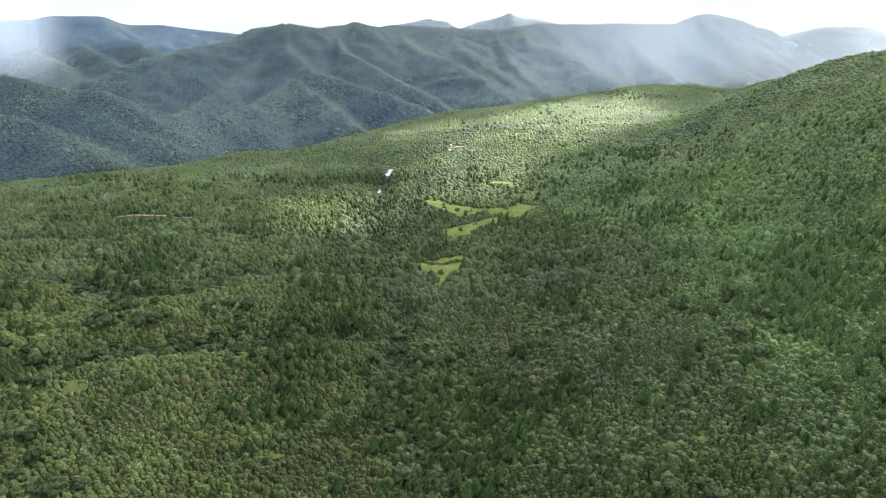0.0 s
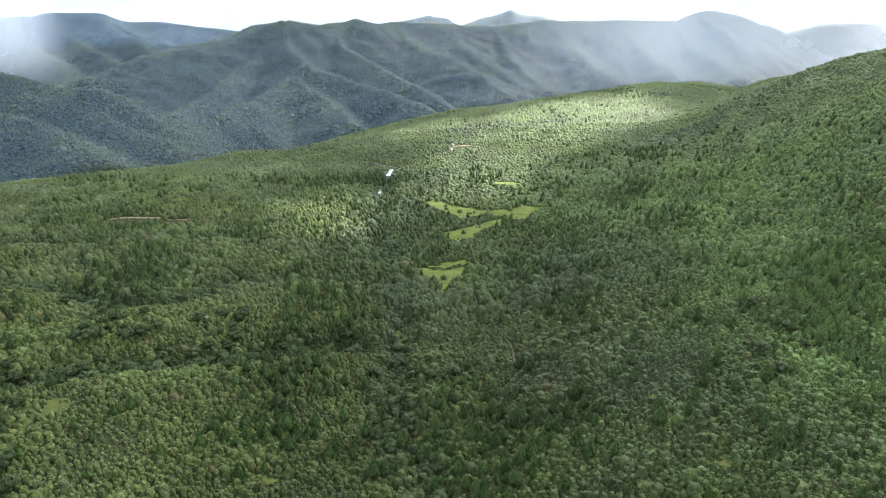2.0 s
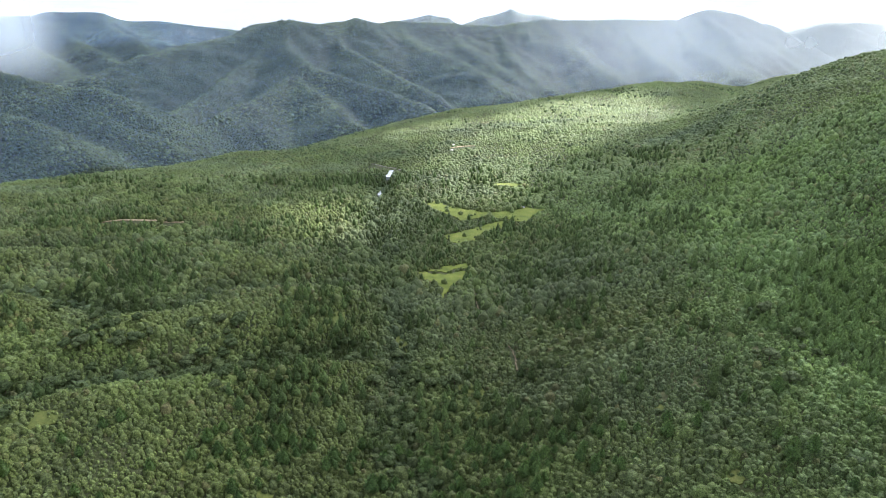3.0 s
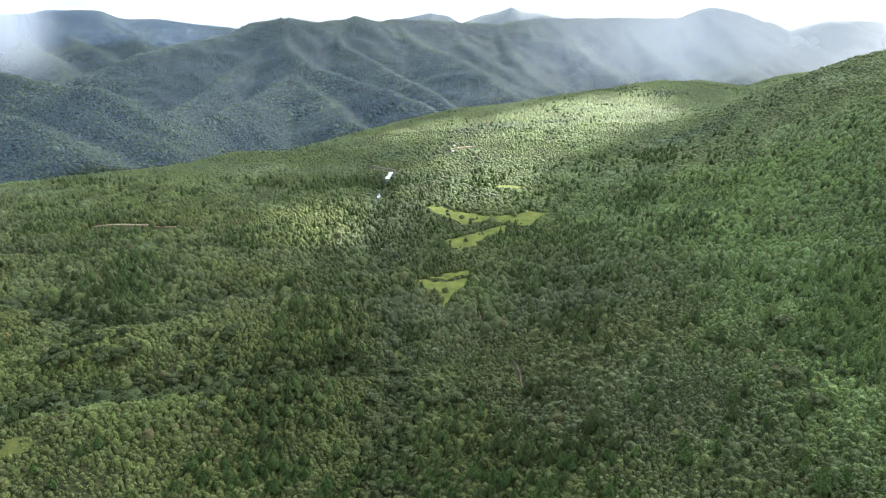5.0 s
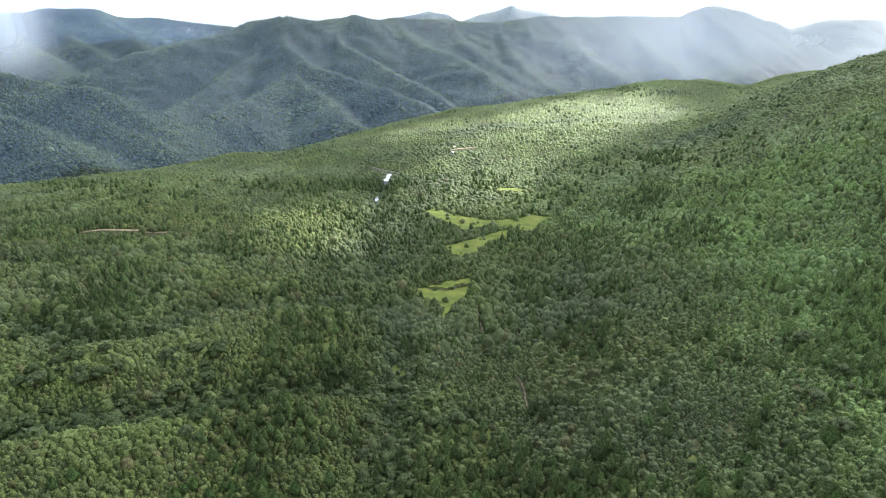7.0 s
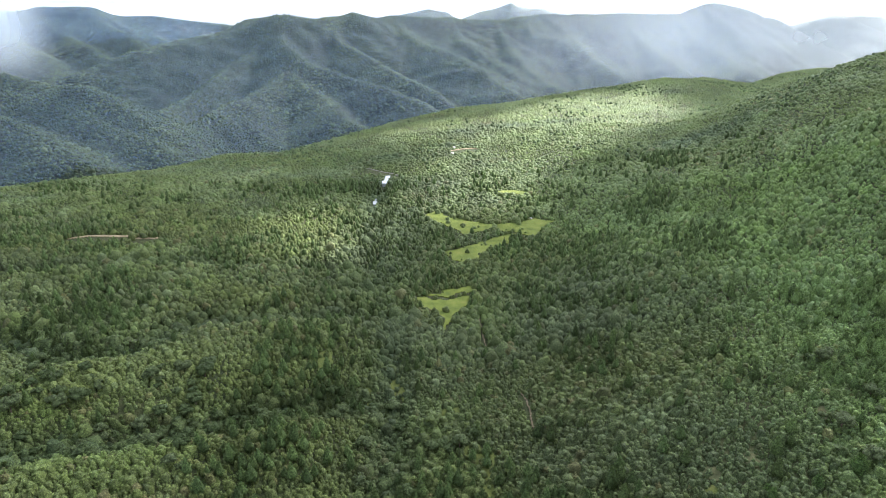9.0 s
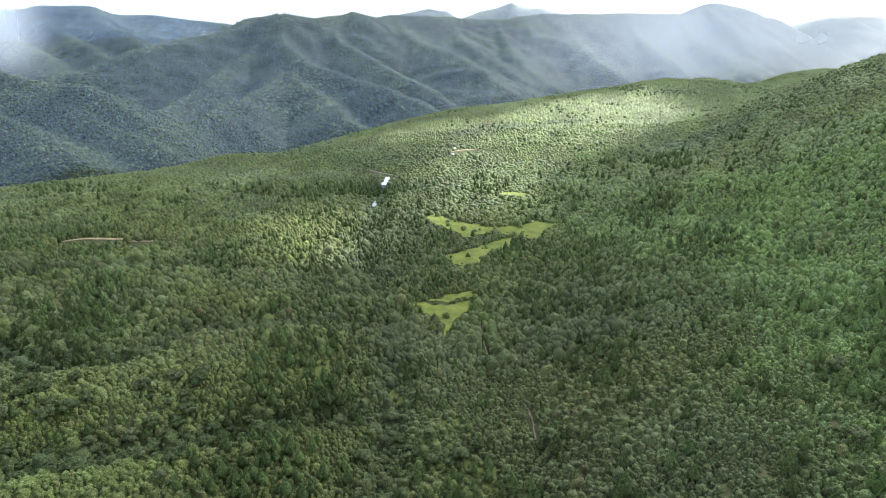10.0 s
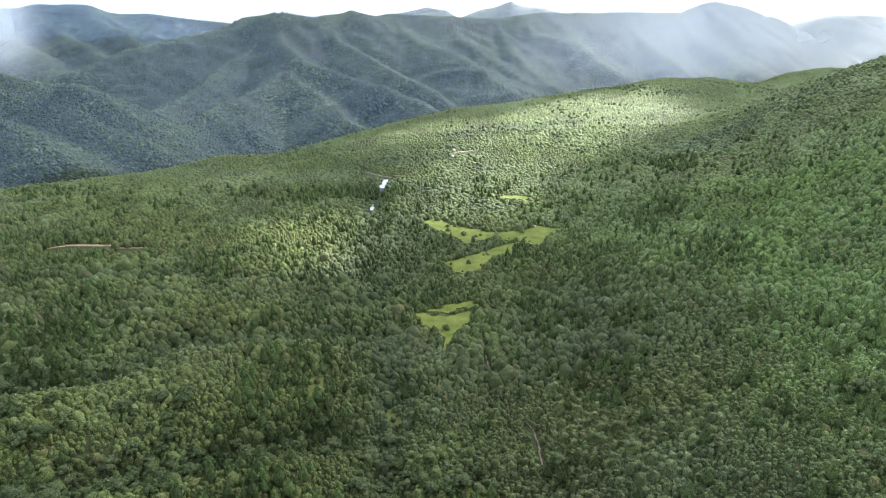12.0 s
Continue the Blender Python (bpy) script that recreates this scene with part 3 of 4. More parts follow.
def scatter(shapes, x, y, z, radius, height, colour, name, label, category, material=None):
    """Plants set down all over, as one body of growth."""
    which = rng.randint(len(shapes), size=len(x))
    cos, tris, cols, base = [], [], [], 0
    for k, (co, tri) in enumerate(shapes):
        m = np.where(which == k)[0]
        if not len(m):
            continue
        a = rng.rand(len(m)) * 6.283
        ca, sa, r = np.cos(a)[:, None], np.sin(a)[:, None], radius[m][:, None]
        px = x[m][:, None] + r * (ca * co[:, 0] - sa * co[:, 1])
        py = y[m][:, None] + r * (sa * co[:, 0] + ca * co[:, 1])
        pz = z[m][:, None] + height[m][:, None] * co[:, 2]
        cos.append(np.stack([px, py, pz], -1).reshape(-1, 3))
        tris.append((tri[None] + base + (np.arange(len(m)) * len(co))[:, None, None]).reshape(-1, 3))
        cols.append(np.repeat(colour[m], len(co), 0))
        base += len(m) * len(co)
    ob = quick_mesh(name, np.concatenate(cos), np.concatenate(tris), material or LEAF, True, np.concatenate(cols))
    return tagged(ob, label, category, kind="stuff")


def fan(y0, y1, gap, margin=30):
    """Places in rows with uneven gaps over the land that lies open ahead, about gap metres apart."""
    wide = 0.80 * y1 + margin
    xs, ys = np.meshgrid(np.arange(-wide, wide, gap), np.arange(y0, y1, gap))
    x, y = (v.ravel() + rng.uniform(-0.48, 0.48, v.size) * gap for v in (xs, ys))
    keep = (np.abs(x) < 0.74 * np.maximum(y, 0) + margin)
    return x[keep], y[keep]


OLIVE, GREY, FRESH, DARK, DRY = (np.array(c) for c in ((0.088, 0.110, 0.034), (0.092, 0.117, 0.054), (0.092, 0.130, 0.034), (0.034, 0.052, 0.025), (0.114, 0.110, 0.046)))
PINE = np.array((0.079, 0.120, 0.042))


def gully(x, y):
    """How far a place lies in the gullies or other darker growth, 0 to 1."""
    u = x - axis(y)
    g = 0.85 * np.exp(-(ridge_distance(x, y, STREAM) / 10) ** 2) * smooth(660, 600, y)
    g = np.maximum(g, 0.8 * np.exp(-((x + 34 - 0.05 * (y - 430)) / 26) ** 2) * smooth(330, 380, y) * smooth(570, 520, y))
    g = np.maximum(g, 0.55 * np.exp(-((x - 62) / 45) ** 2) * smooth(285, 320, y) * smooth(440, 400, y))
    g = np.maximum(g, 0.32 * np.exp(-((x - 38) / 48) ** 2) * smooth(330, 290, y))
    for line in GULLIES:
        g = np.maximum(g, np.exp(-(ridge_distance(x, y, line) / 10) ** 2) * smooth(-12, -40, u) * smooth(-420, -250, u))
    # dark woods on the slope below the rim
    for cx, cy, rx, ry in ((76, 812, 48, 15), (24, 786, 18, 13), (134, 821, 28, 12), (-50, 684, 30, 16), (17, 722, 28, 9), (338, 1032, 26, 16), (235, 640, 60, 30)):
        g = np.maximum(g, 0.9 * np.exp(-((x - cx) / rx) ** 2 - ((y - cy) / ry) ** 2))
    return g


def leaf_colours(x, y):
    """The colour of each plant: kinds in drifts, each a little unlike its neighbours, with light, shade and haze
    painted in.
    """
    a, b = cloudy(x, y, 45, 3, 21), cloudy(x, y, 28, 3, 22)
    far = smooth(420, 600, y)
    pick = np.clip(0.35 - 0.18 * far + (0.12 - 0.05 * far) * smooth(30, 160, x - axis(y)) + (0.9 - 0.45 * smooth(40, 120, x - axis(y))) * a - 0.4 * smooth(-30, -80, x - axis(y)) * smooth(300, 240, y) + rng.normal(0, 0.20, len(x)), 0, 1)[:, None]
    c = OLIVE * (1 - pick) + GREY * pick
    fresh = (np.clip(b * 1.4, 0, 1) * rng.uniform(0.2, 0.8, len(x)))[:, None]
    c = c * (1 - fresh) + FRESH * fresh
    dry = ((rng.rand(len(x)) < 0.02 + 0.16 * np.clip(cloudy(x, y, 35, 3, 23) * 2, 0, 1)) * rng.rand(len(x)))[:, None]
    c = c * (1 - dry) + DRY * dry
    # gullies darkened: darker plants, and the gullies' shade put into the colour
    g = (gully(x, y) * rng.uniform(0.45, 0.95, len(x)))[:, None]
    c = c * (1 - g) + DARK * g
    c = c * np.exp(0.26 * cloudy(x, y, 9 + y / 80, 2, 34))[:, None]
    # far plants tinted bluer, haze put into their leaf colour
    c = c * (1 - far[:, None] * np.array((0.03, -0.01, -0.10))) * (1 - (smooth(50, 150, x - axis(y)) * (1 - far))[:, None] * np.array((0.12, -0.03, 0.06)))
    # near west slope lightened in colour in place of sunlight; near east corner lighter too
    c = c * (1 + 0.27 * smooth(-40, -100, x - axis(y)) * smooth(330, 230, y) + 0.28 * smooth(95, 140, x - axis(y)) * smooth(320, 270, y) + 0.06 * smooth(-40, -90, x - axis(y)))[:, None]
    # far slope lightened for sunlight, east hill for its pale veil, both in the colour
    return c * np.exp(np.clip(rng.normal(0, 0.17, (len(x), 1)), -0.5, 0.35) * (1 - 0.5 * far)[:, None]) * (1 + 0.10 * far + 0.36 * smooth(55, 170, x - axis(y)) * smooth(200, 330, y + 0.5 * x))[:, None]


def grow(y0, y1, gap, shapes, size, margin=30):
    x, y = fan(y0, y1, gap, margin)
    keep = ~open_ground(x, y)
    thin = cloudy(x, y, 26, 3, 31)
    keep &= (rng.rand(len(x)) > 0.04) & ~((thin > 0.6) & (rng.rand(len(x)) < 0.4)) & (y < np.interp(x, RIM_X, RIM_Y) + 60)
    x, y = x[keep], y[keep]
    g = gully(x, y)
    knot = cloudy(x, y, 8 + y / 90, 2, 33)
    r = size * np.clip(np.exp(rng.normal(0, 0.26, len(x))), 0.5, 2.2) * (1 + 0.38 * knot) * (1 + 0.55 * g) * (1 + 0.35 * cloudy(x, y, 30, 2, 32))
    h = r * rng.uniform(0.95, 1.6, len(x)) * (1 - 0.42 * smooth(440, 600, y))
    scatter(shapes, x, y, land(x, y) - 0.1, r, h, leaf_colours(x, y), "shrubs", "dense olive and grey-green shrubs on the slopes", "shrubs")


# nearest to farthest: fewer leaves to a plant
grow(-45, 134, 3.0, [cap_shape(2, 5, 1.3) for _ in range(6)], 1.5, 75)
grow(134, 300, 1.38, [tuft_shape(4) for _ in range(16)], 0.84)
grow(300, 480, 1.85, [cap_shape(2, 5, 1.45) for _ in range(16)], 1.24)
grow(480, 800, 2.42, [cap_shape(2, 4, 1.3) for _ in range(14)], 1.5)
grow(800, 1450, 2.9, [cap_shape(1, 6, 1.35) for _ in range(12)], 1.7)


def far_woods(x0, x1, y0, y1, gap, size, rings, on_crest, tone=1.0, tall=1.0):
    """Crowns of the woods beyond the gorge: on the nearest hill, and along the skyline."""
    gx, gy = np.meshgrid(np.arange(x0, x1, gap), np.arange(y0, y1, gap))
    x, y = (v.ravel() + rng.uniform(-0.48, 0.48, v.size) * gap for v in (gx, gy))
    keep = (y > np.interp(x, RIM_X, RIM_Y) + 22) & (np.abs(x) < 0.76 * y)
    if on_crest:
        keep &= np.minimum.reduce([ridge_distance(x, y, r[0]) for r in RANGES]) < 26
    keep &= land(x, y + 8) - land(x, y - 8) > -6
    x, y = x[keep], y[keep]
    r = size * np.exp(rng.normal(0, 0.3, len(x)))
    # painted slope light: ridge tops lighter, valleys darker; dark woods on the dark hill
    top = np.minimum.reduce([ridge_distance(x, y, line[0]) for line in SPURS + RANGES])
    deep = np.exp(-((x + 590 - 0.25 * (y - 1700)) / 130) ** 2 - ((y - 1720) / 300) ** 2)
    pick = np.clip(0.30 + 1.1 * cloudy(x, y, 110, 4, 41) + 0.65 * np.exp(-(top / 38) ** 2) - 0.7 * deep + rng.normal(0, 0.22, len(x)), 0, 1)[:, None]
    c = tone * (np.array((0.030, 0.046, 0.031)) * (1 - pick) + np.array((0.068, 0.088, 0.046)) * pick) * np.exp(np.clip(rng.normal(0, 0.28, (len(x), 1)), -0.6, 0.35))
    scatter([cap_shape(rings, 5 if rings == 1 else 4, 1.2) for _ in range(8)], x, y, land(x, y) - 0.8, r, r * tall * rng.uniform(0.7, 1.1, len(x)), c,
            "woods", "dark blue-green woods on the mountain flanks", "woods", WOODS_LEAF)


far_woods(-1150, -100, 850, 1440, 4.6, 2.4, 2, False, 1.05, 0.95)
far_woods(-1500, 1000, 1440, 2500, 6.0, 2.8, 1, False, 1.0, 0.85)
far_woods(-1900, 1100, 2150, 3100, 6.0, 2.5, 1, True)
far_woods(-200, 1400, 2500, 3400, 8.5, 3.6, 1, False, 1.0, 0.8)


# ---------------------------------------------------------------- pines and other trees
def part(name, co, tri, material, parent, label="", colour=None):
    ob = quick_mesh(name, co, tri, material, True, colour)
    ob.parent = parent
    if label:
        tagged(ob, label)
    return ob


def stem_shape(tall, thick, limbs, reach, first=0.35):
    """A tapered trunk with limbs."""
    co, tri = [], []

    def rod(a, b, ra, rb, sides):
        base, d = len(co), Vector(b) - Vector(a)
        u = d.orthogonal().normalized()
        v = d.normalized().cross(u)
        for p, r in ((Vector(a), ra), (Vector(b), rb)):
            for j in range(sides):
                t = 6.283 * j / sides
                co.append(p + u * r * math.cos(t) + v * r * math.sin(t))
        for j in range(sides):
            k = (j + 1) % sides
            tri.extend([(base + j, base + k, base + sides + j), (base + k, base + sides + k, base + sides + j)])

    mid = (rng.uniform(-0.1, 0.1) * tall * 0.3, rng.uniform(-0.1, 0.1) * tall * 0.3, tall * 0.5)
    rod((0, 0, -0.5), mid, thick, thick * 0.65, 7)
    rod(mid, (mid[0] * 0.4, mid[1] * 0.4, tall), thick * 0.65, thick * 0.15, 7)
    for k in range(limbs):
        a, z = k * 2.4 + rng.rand(), tall * (first + (0.9 - first) * k / limbs)
        out = reach * rng.uniform(0.6, 1.0) * (1 - 0.6 * k / limbs)
        rod((mid[0] * 0.6, mid[1] * 0.6, z), (out * math.cos(a), out * math.sin(a), z + out * 0.5), thick * 0.3, thick * 0.08, 4)
    return np.array(co), np.array(tri)


def leaf_random(name, stops, glow=0.22):
    """Leaves whose colour differs from tree to tree."""
    m = leafage(name, 0.6, glow)
    n, l = m.node_tree.nodes, m.node_tree.links
    info = n.new("ShaderNodeObjectInfo")
    c = ramp_node(n, l, info.outputs["Random"], stops)
    at = [k for k in n if k.type == "ATTRIBUTE"][0]
    for link in list(at.outputs["Color"].links):
        l.new(c, link.to_socket)
    n.remove(at)
    return m


NEEDLES = leaf_random("pine_needles", [(0, (0.062, 0.104, 0.035)), (0.5, (0.078, 0.126, 0.041)), (1, (0.096, 0.150, 0.048))])
BROAD = leaf_random("broad_leaves", [(0, (0.054, 0.078, 0.030)), (0.5, (0.070, 0.096, 0.038)), (1, (0.090, 0.114, 0.052))])


def pine_density(x, y):
    """Stands of pines with scrub between them."""
    u = x - axis(y)
    d = 0.05 + 0.75 * smooth(0.08, 0.38, cloudy(x, y, 48, 3, 51)) + 0.05 * smooth(40, 90, u)
    d = d + 0.55 * smooth(0.0, 0.35, cloudy(x, y, 26, 3, 54)) * smooth(105, 150, u) * smooth(340, 300, y)
    d = d + 0.9 * np.exp(-((x - 75 - 0.5 * (y - 385)) / 42) ** 2) * smooth(365, 376, y) * smooth(470, 410, y)
    d = d + 0.9 * np.exp(-((x - 48 - 0.4 * (y - 352)) / 30) ** 2) * smooth(338, 346, y) * smooth(368, 360, y)
    d = d + 0.45 * np.exp(-((x + 25) / 45) ** 2) * smooth(330, 380, y) * smooth(560, 500, y)
    d = d * (1 - 0.85 * np.exp(-((x + 80) / 36) ** 2 - ((y - 470) / 52) ** 2))
    for way in TRAILS:
        d = np.where(inside(x, y, [(p - 3, q - 4) for p, q in way] + [(p + 3, q - 4) for p, q in way[::-1]]), 0, d)
    for ring in MEADOWS[:3]:
        d = np.where(inside(x, y + 6, ring) | inside(x, y + 2, ring), 0.02, d)
    return np.clip(d * smooth(330, 220, np.abs(u)), 0, 1)


px, py = fan(135, 620, 3.8)
keep = (rng.rand(len(px)) < pine_density(px, py) * 0.92) & ~open_ground(px, py)
px, py = px[keep], py[keep]
single = (py < 262) & (np.abs(px) < 118)
some = np.where(single)[0][:290]
rest = np.setdiff1d(np.arange(len(px)), some)
pr = rng.uniform(1.5, 2.5, len(rest))
# pines lighter in the east; the gullies' shade put into their colour
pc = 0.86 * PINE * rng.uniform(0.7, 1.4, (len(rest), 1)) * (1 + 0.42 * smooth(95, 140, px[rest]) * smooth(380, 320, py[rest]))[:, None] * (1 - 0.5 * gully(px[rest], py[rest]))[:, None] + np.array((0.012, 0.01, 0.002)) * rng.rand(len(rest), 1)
for lo, hi, shapes in ((0, 330, [pine_shape(5, 6, 26) for _ in range(6)]), (330, 700, [pine_shape(4, 5, 8) for _ in range(6)])):
    m = (py[rest] >= lo) & (py[rest] < hi)
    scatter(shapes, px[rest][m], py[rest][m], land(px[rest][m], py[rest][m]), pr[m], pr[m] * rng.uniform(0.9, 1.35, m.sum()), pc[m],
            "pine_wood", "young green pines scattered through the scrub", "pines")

fx, fy = fan(600, 1420, 6.5)
keep = (rng.rand(len(fx)) < 0.03 + 0.6 * smooth(0.1, 0.4, cloudy(fx, fy, 50, 3, 52)) + 0.7 * gully(fx, fy)) & (fy < np.interp(fx, RIM_X, RIM_Y) + 30) & ~open_ground(fx, fy)
fx, fy = fx[keep], fy[keep]
fr = rng.uniform(1.5, 2.4, len(fx))
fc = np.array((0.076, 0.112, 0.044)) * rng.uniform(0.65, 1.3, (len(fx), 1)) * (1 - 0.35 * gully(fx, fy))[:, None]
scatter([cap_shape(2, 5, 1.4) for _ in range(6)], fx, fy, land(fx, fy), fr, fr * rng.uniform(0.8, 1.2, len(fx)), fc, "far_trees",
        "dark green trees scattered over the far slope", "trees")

pines = []
for k in range(6):
    pine = tagged(new("pine_tree"), "young green pine with upswept needle whorls among shrubs", "tree", "pines over the scrub")
    part("trunk", *stem_shape(5.0, 0.15, 6, 1.1), BARK, pine)
    co, tri = pine_shape(7, 8, 60)
    part("crown", co * (1.9, 1.9, 1.9), tri, NEEDLES, pine)
    pines.append(pine)
for n, i in enumerate(some):
    m = pose(px[i], py[i], float(land(px[i], py[i])), 0, 0, rng.uniform(0, 360)) @ Matrix.Scale(rng.uniform(0.75, 1.25), 4)
    if n < 6:
        pines[n].matrix_basis = m
    else:
        copy_thing(pines[n % 6], m)


def crown_shape(clumps, leaves):
    """A round broad-leaved crown: clumps of leaves round a centre, with gaps."""
    cos, tris, n = [], [], 0
    for k in range(clumps):
        co, tri = shrub_shape(1, leaves, 1.0)
        a, z = k * 2.4 + rng.rand(), rng.uniform(0.3, 1.0)
        r = rng.uniform(0.5, 0.8) if k else 0
        s = rng.uniform(0.5, 0.72)
        cos.append(co * s + (r * math.cos(a), r * math.sin(a), z if k else 0.9))
        tris.append(tri + n)
        n += len(co)
    return np.concatenate(cos), np.concatenate(tris)


trees = []
for k in range(5):
    tree = tagged(new("broadleaf_tree"), "grey-green broad-leaved tree with a rounded crown in the gully", "tree", "trees in the gully")
    part("trunk", *stem_shape(3.8, 0.17, 6, 1.6), BARK, tree)
    co, tri = crown_shape(8, 16)
    part("crown", co * (2.3, 2.3, 2.0) + (0, 0, 1.6), tri, BROAD, tree)
    trees.append(tree)
bx, by = fan(140, 330, 6.0)
keep = ((gully(bx, by) > 0.42) | (cloudy(bx, by, 40, 3, 61) > 0.42)) & ~open_ground(bx, by) & (np.abs(bx) < 160)
bx, by = np.r_[-17.4, bx[keep]][:240], np.r_[206.8, by[keep]][:240]
for n in range(len(bx)):
    m = pose(bx[n], by[n], float(land(bx[n], by[n])), 0, 0, rng.uniform(0, 360)) @ Matrix.Scale(rng.uniform(0.6, 1.15), 4)
    if n < 5:
        trees[n].matrix_basis = m
    else:
        copy_thing(trees[n % 5], m)


# ---------------------------------------------------------------- pale boulders
ROCK = earth("pale_rock", [(0.35, (0.42, 0.40, 0.36)), (0.6, (0.58, 0.56, 0.52))], 0.8, 0.12, [(0.3, (0.75, 0.75, 0.75)), (0.7, (1.1, 1.1, 1.1))], 0.7)
for bx0, by0, size in BOULDERS:
    bm = bmesh.new()
    bmesh.ops.create_icosphere(bm, subdivisions=3, radius=size)
    for v in bm.verts:
        v.co *= 1 + 0.22 * noise.noise(v.co * (1.3 / size) + Vector((bx0, by0, 0))) + 0.06 * noise.noise(v.co * (5 / size))
        v.co.z *= 0.7
    me = bpy.data.meshes.new("boulder")
    bm.to_mesh(me)
    bm.free()
    me.materials.append(ROCK)
    rock = tagged(new("boulder", me), "pale weathered boulder lying in the open grass", "boulder", "pale boulders in the clearings")
    rock.location = (bx0, by0, float(land(bx0, by0)) + size * 0.35)


# ---------------------------------------------------------------- clouds and mist
def vapour(name, clear, through_light, tint=(0.86, 0.93, 0.98)):
    """White cloud: some light goes straight on, the rest is scattered on through it."""
    m = bpy.data.materials.new(name)
    m.use_nodes = True
    n, l = m.node_tree.nodes, m.node_tree.links
    n.remove(n["Principled BSDF"])
    d, t, p = n.new("ShaderNodeBsdfDiffuse"), n.new("ShaderNodeBsdfTranslucent"), n.new("ShaderNodeBsdfTransparent")
    d.inputs["Color"].default_value = t.inputs["Color"].default_value = (*tint, 1)
    a, b = n.new("ShaderNodeMixShader"), n.new("ShaderNodeMixShader")
    a.inputs["Fac"].default_value, b.inputs["Fac"].default_value = through_light, clear
    l.new(d.outputs["BSDF"], a.inputs[1])
    l.new(t.outputs["BSDF"], a.inputs[2])
    l.new(a.outputs["Shader"], b.inputs[1])
    l.new(p.outputs["BSDF"], b.inputs[2])
    l.new(b.outputs["Shader"], n["Material Output"].inputs["Surface"])
    return m, n, l, b


CLOUD, THIN_CLOUD = vapour("cloud", 0.42, 0.6)[0], vapour("thin_cloud", 0.54, 0.6)[0]
CLOUD_Z = 1500.0
DRIFT = SUN_TOWARDS * (CLOUD_Z / SUN_TOWARDS.z)


def gap_in_clouds(x, y):
    """Where the sun breaks through on the land, 0 to 1."""
    def oval(cx, cy, along, across, lean):
        c, s = math.cos(lean), math.sin(lean)
        u, v = (x - cx) * c + (y - cy) * s, -(x - cx) * s + (y - cy) * c
        return np.exp(-((u / along) ** 2 + (v / across) ** 2))
    return np.maximum.reduce([oval(-76, 466, 46, 66, 0.2), oval(135, 800, 345, 112, 0.95), oval(30, 560, 85, 62, 0.6) * 0.8, oval(-15, 785, 110, 62, 0.3) * 0.8,
                              oval(-200, 640, 100, 45, 0.2) * 0.52, oval(-115, 185, 105, 60, 0) * 0.40])


def cloud(name, x0, x1, y0, y1, step, lift, material, label, ends=0.0):
    """A heaped cloud with gaps, thick in its middle and thin at its edges, above that part of the land as the sun sees it."""
    xs, ys = np.arange(x0, x1, step), np.arange(y0, y1, step)
    gx, gy = np.meshgrid(xs, ys)
    edge = np.minimum.reduce([gx - x0, x1 - gx, gy - y0, y1 - gy]) / (6 * step)
    full = np.clip(edge, 0, 1) + 0.25 * cloudy(gx, gy, step * 9, 4, 71) + 0.05 - 1.6 * np.maximum(gap_in_clouds(gx, gy), ends * smooth(180, 420, gy - np.interp(gx, RIM_X, RIM_Y)))
    on = (full > 0.15)
    w = len(xs)
    k = (np.arange(len(ys) - 1)[:, None] * w + np.arange(w - 1))
    cell = on[:-1, :-1] & on[1:, :-1] & on[:-1, 1:] & on[1:, 1:]
    q = np.stack([k, k + 1, k + w + 1, k + w], -1)[cell]
    used, q = np.unique(q, return_inverse=True)
    q = q.reshape(-1, 4)
    f = np.clip(full.ravel()[used] - 0.15, 0, 1)
    lump = 0.6 + 0.4 * cloudy(gx.ravel()[used], gy.ravel()[used], step * 4, 3, 72)
    bx, by = gx.ravel()[used] + DRIFT.x, gy.ravel()[used] + DRIFT.y
    up = np.stack([bx, by, CLOUD_Z + lift + 26 * np.sqrt(f) * lump], 1)
    down = np.stack([bx, by, CLOUD_Z + lift - 8 * f * lump], 1)
    ob = quick_mesh(name, np.r_[up, down], np.r_[q, q[:, ::-1] + len(used)], material)
    return tagged(ob, label, "cloud", kind="structure")


cloud("cloud", -720, 980, 40, 1900, 14, 0, CLOUD, "broken white cloud that shades the valley", 1.0)
cloud("cloud", -3600, 3000, 900, 4700, 75, 220, THIN_CLOUD, "broad thin cloud that shades the mountains")

def thinning(name, tint):
    """Mist whose thickness differs from place to place."""
    m, n, l, mix = vapour(name, 0.5, 0.5, tint)
    dense, inv = n.new("ShaderNodeAttribute"), n.new("ShaderNodeMath")
    dense.attribute_name = "mist_amount"
    inv.operation = "SUBTRACT"
    inv.inputs[0].default_value = 1.0
    l.new(dense.outputs["Fac"], inv.inputs[1])
    l.new(inv.outputs["Value"], mix.inputs["Fac"])
    return m


MIST, HAZE = thinning("mist", (0.86, 0.93, 0.98)), thinning("haze", (0.42, 0.64, 1.0))


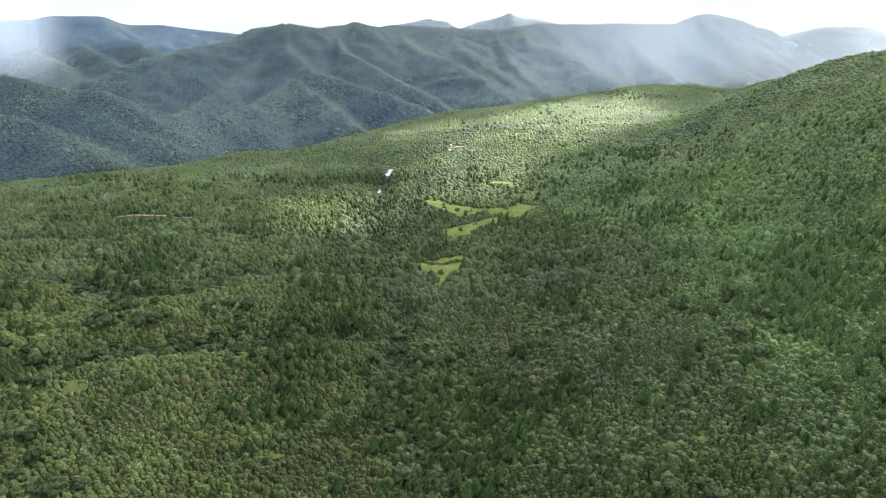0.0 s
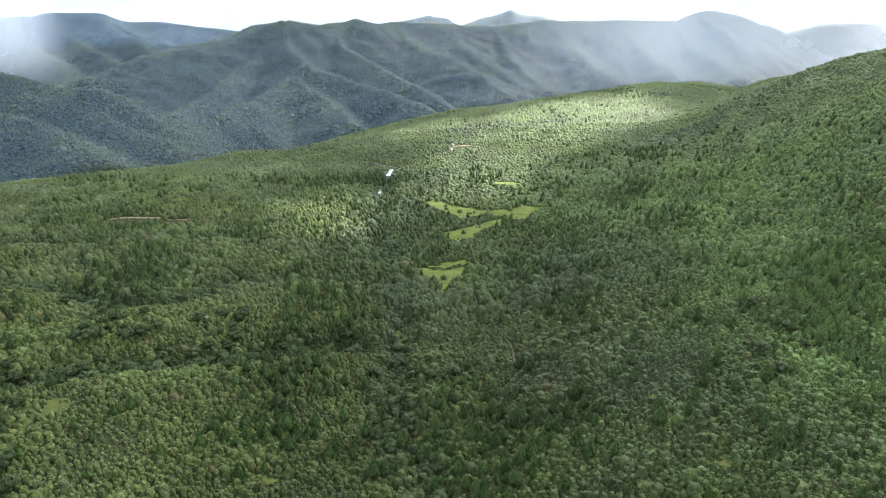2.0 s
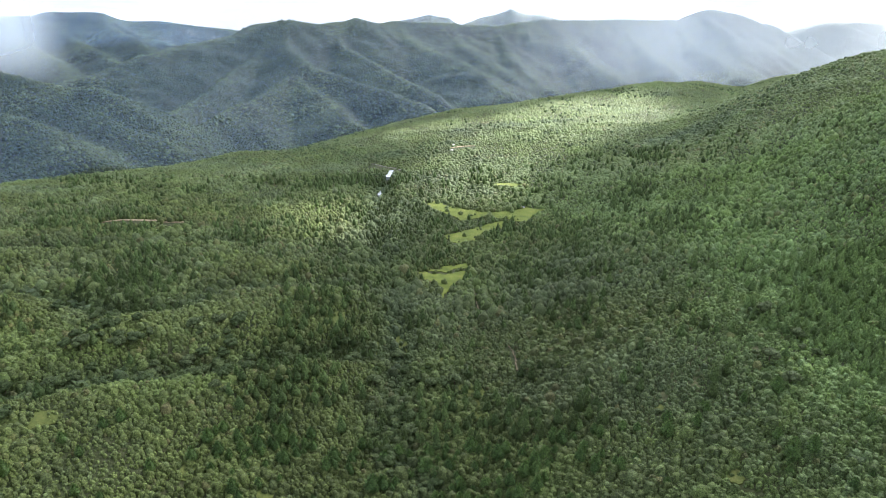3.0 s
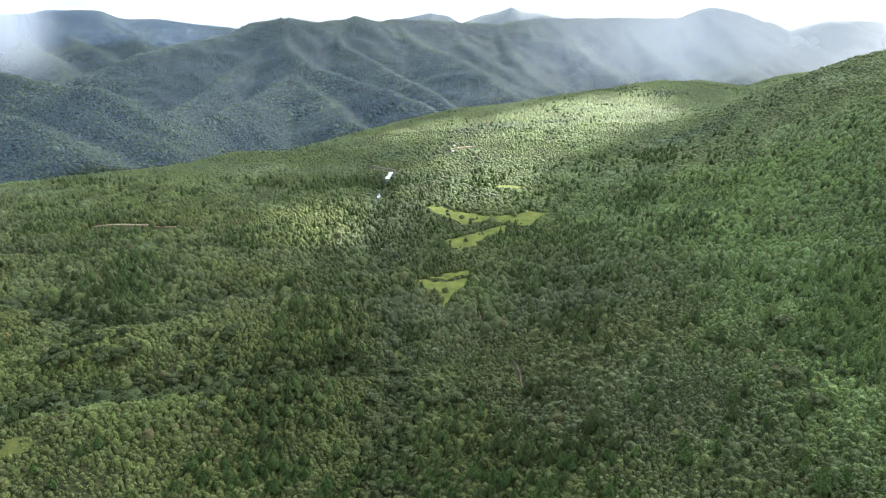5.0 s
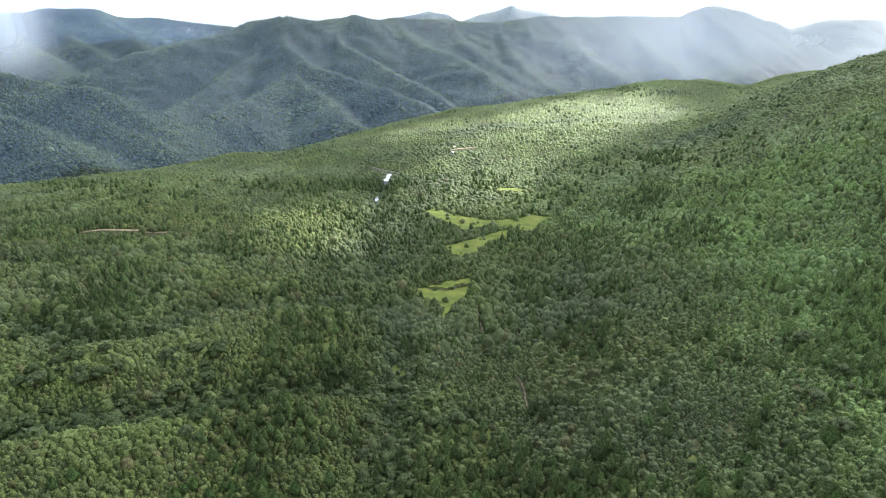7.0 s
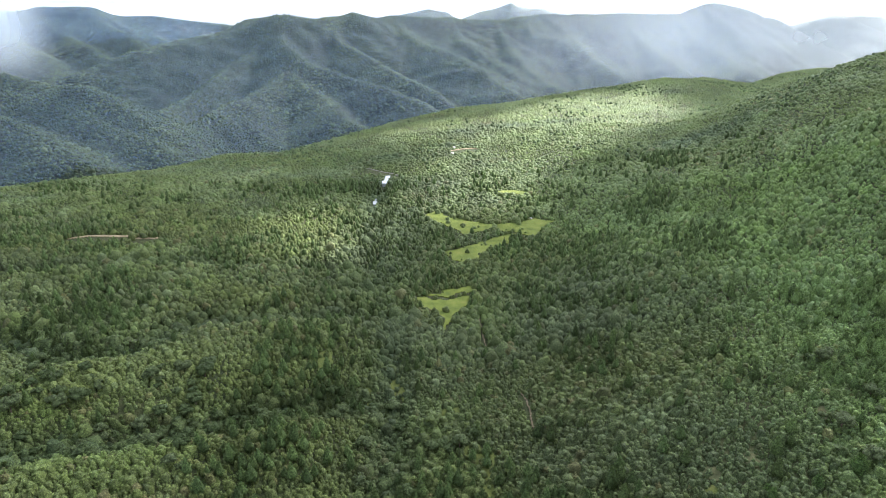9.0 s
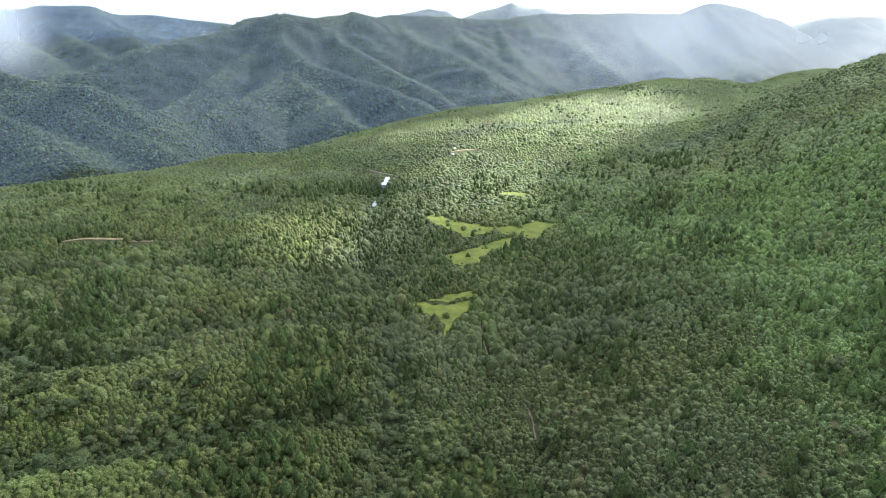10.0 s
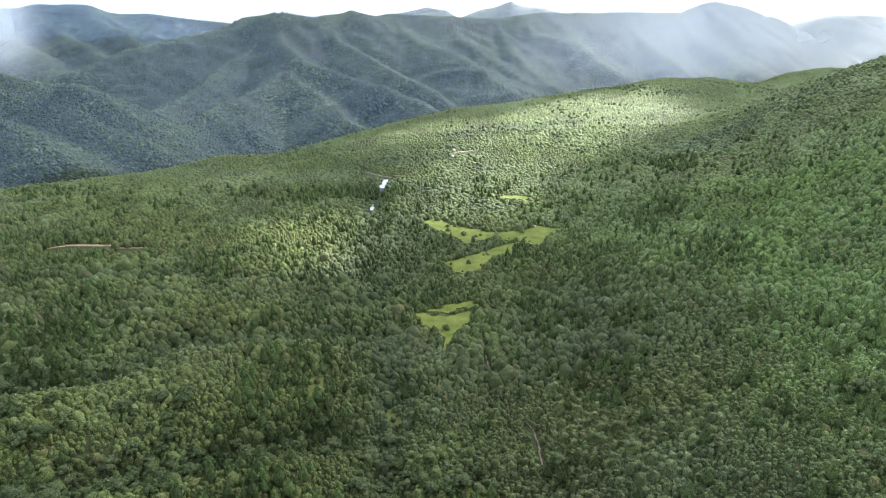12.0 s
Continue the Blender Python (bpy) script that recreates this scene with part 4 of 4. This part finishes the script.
def mist(x0, y0, x1, y1, z0, z1, thick, density, seed, label, material=MIST):
    """A drifting bank of sunlit drizzle: a closed, wavy body that thins out at its edges."""
    nu, nw = 90, 40
    u, w = np.meshgrid(np.linspace(0, 1, nu), np.linspace(0, 1, nw))
    x, y, z = x0 + (x1 - x0) * u, y0 + (y1 - y0) * u, z0 + (z1 - z0) * w
    swell = thick * (0.6 + 0.4 * cloudy(x, z, 160, 3, seed)) * np.sqrt(np.clip(4 * w * (1 - w), 0, 1)) * np.sqrt(np.clip(4 * u * (1 - u), 0, 1))
    a = np.clip(density(u, w, x, z), 0, 0.95)
    k = (np.arange(nw - 1)[:, None] * nu + np.arange(nu - 1)).ravel()
    q = np.stack([k, k + 1, k + nu + 1, k + nu], 1)
    co = np.r_[np.stack([x, y - swell, z], -1).reshape(-1, 3), np.stack([x, y + swell, z], -1).reshape(-1, 3)]
    ob = quick_mesh("mist", co, np.r_[q, q[:, ::-1] + nu * nw], material)
    at = ob.data.attributes.new("mist_amount", "FLOAT", "POINT")
    at.data.foreach_set("value", np.ascontiguousarray(np.r_[a.ravel(), a.ravel()], np.float32))
    return tagged(ob, label, "mist", kind="structure")


def east_mist(u, w, x, z):
    streak = 0.80 + 0.12 * cloudy(x + 0.25 * z, 0.12 * z, 110, 3, 81) + 0.08 * cloudy(x, z, 260, 3, 82)
    return 0.32 * smooth(-0.1, 0.42, u) * smooth(1.0, 0.9, u) * smooth(0.0, 0.35, w) * streak * (0.25 + 0.75 * smooth(0.75, 0.35, w)) * smooth(1.0, 0.9, w)


def west_mist(u, w, x, z):
    streak = 0.85 + 0.25 * cloudy(x + 0.15 * z, 0.1 * z, 70, 3, 83)
    return 0.42 * smooth(1.0, 0.82, u) * smooth(0.0, 0.2, u) * smooth(0.0, 0.45, w) * streak * smooth(1.0, 0.9, w)


def far_mist(u, w, x, z):
    return 0.10 * smooth(0, 0.1, u) * smooth(1, 0.9, u) * smooth(1.0, 0.5, w) * (1 + 0.2 * cloudy(x, z, 300, 3, 84))


mist(190, 1760, 1700, 1760, -70, 420, 60, east_mist, 5, "bright veil of sunlit drizzle before the mountains")
mist(-1780, 1575, -842, 1575, -20, 300, 40, west_mist, 6, "bright shaft of sunlit drizzle over the gorge")
mist(-900, 4150, 1500, 4150, 0, 420, 40, far_mist, 7, "pale haze before the farthest peaks")


def gorge_haze(u, w, x, z):
    return (0.038 + 0.012 * smooth(0.3, 0.6, u)) * smooth(1.0, 0.8, u) * smooth(0.0, 0.2, w) * smooth(1.0, 0.8, w)


def range_haze(u, w, x, z):
    return 0.055 * smooth(1.0, 0.85, u) * smooth(0.0, 0.2, w) * smooth(1.0, 0.8, w)


mist(-760, 830, 800, 1580, -170, 330, 20, gorge_haze, 9, "thin bluish haze over the gorge", HAZE)
mist(-2400, 2330, -600, 2330, -60, 330, 20, range_haze, 11, "bluish haze before the western range", HAZE)


def wisps(u, w, x, z):
    puff = np.clip(cloudy(x, z, 15, 3, 85) * 2.0, 0, 1)
    return 0.16 * puff * smooth(0, 0.2, u) * smooth(1, 0.8, u) * smooth(0, 0.3, w) * smooth(1, 0.5, w)


mist(-790, 1990, -640, 1990, 100, 142, 8, wisps, 8, "thin white wisps of mist on the wooded ridge")
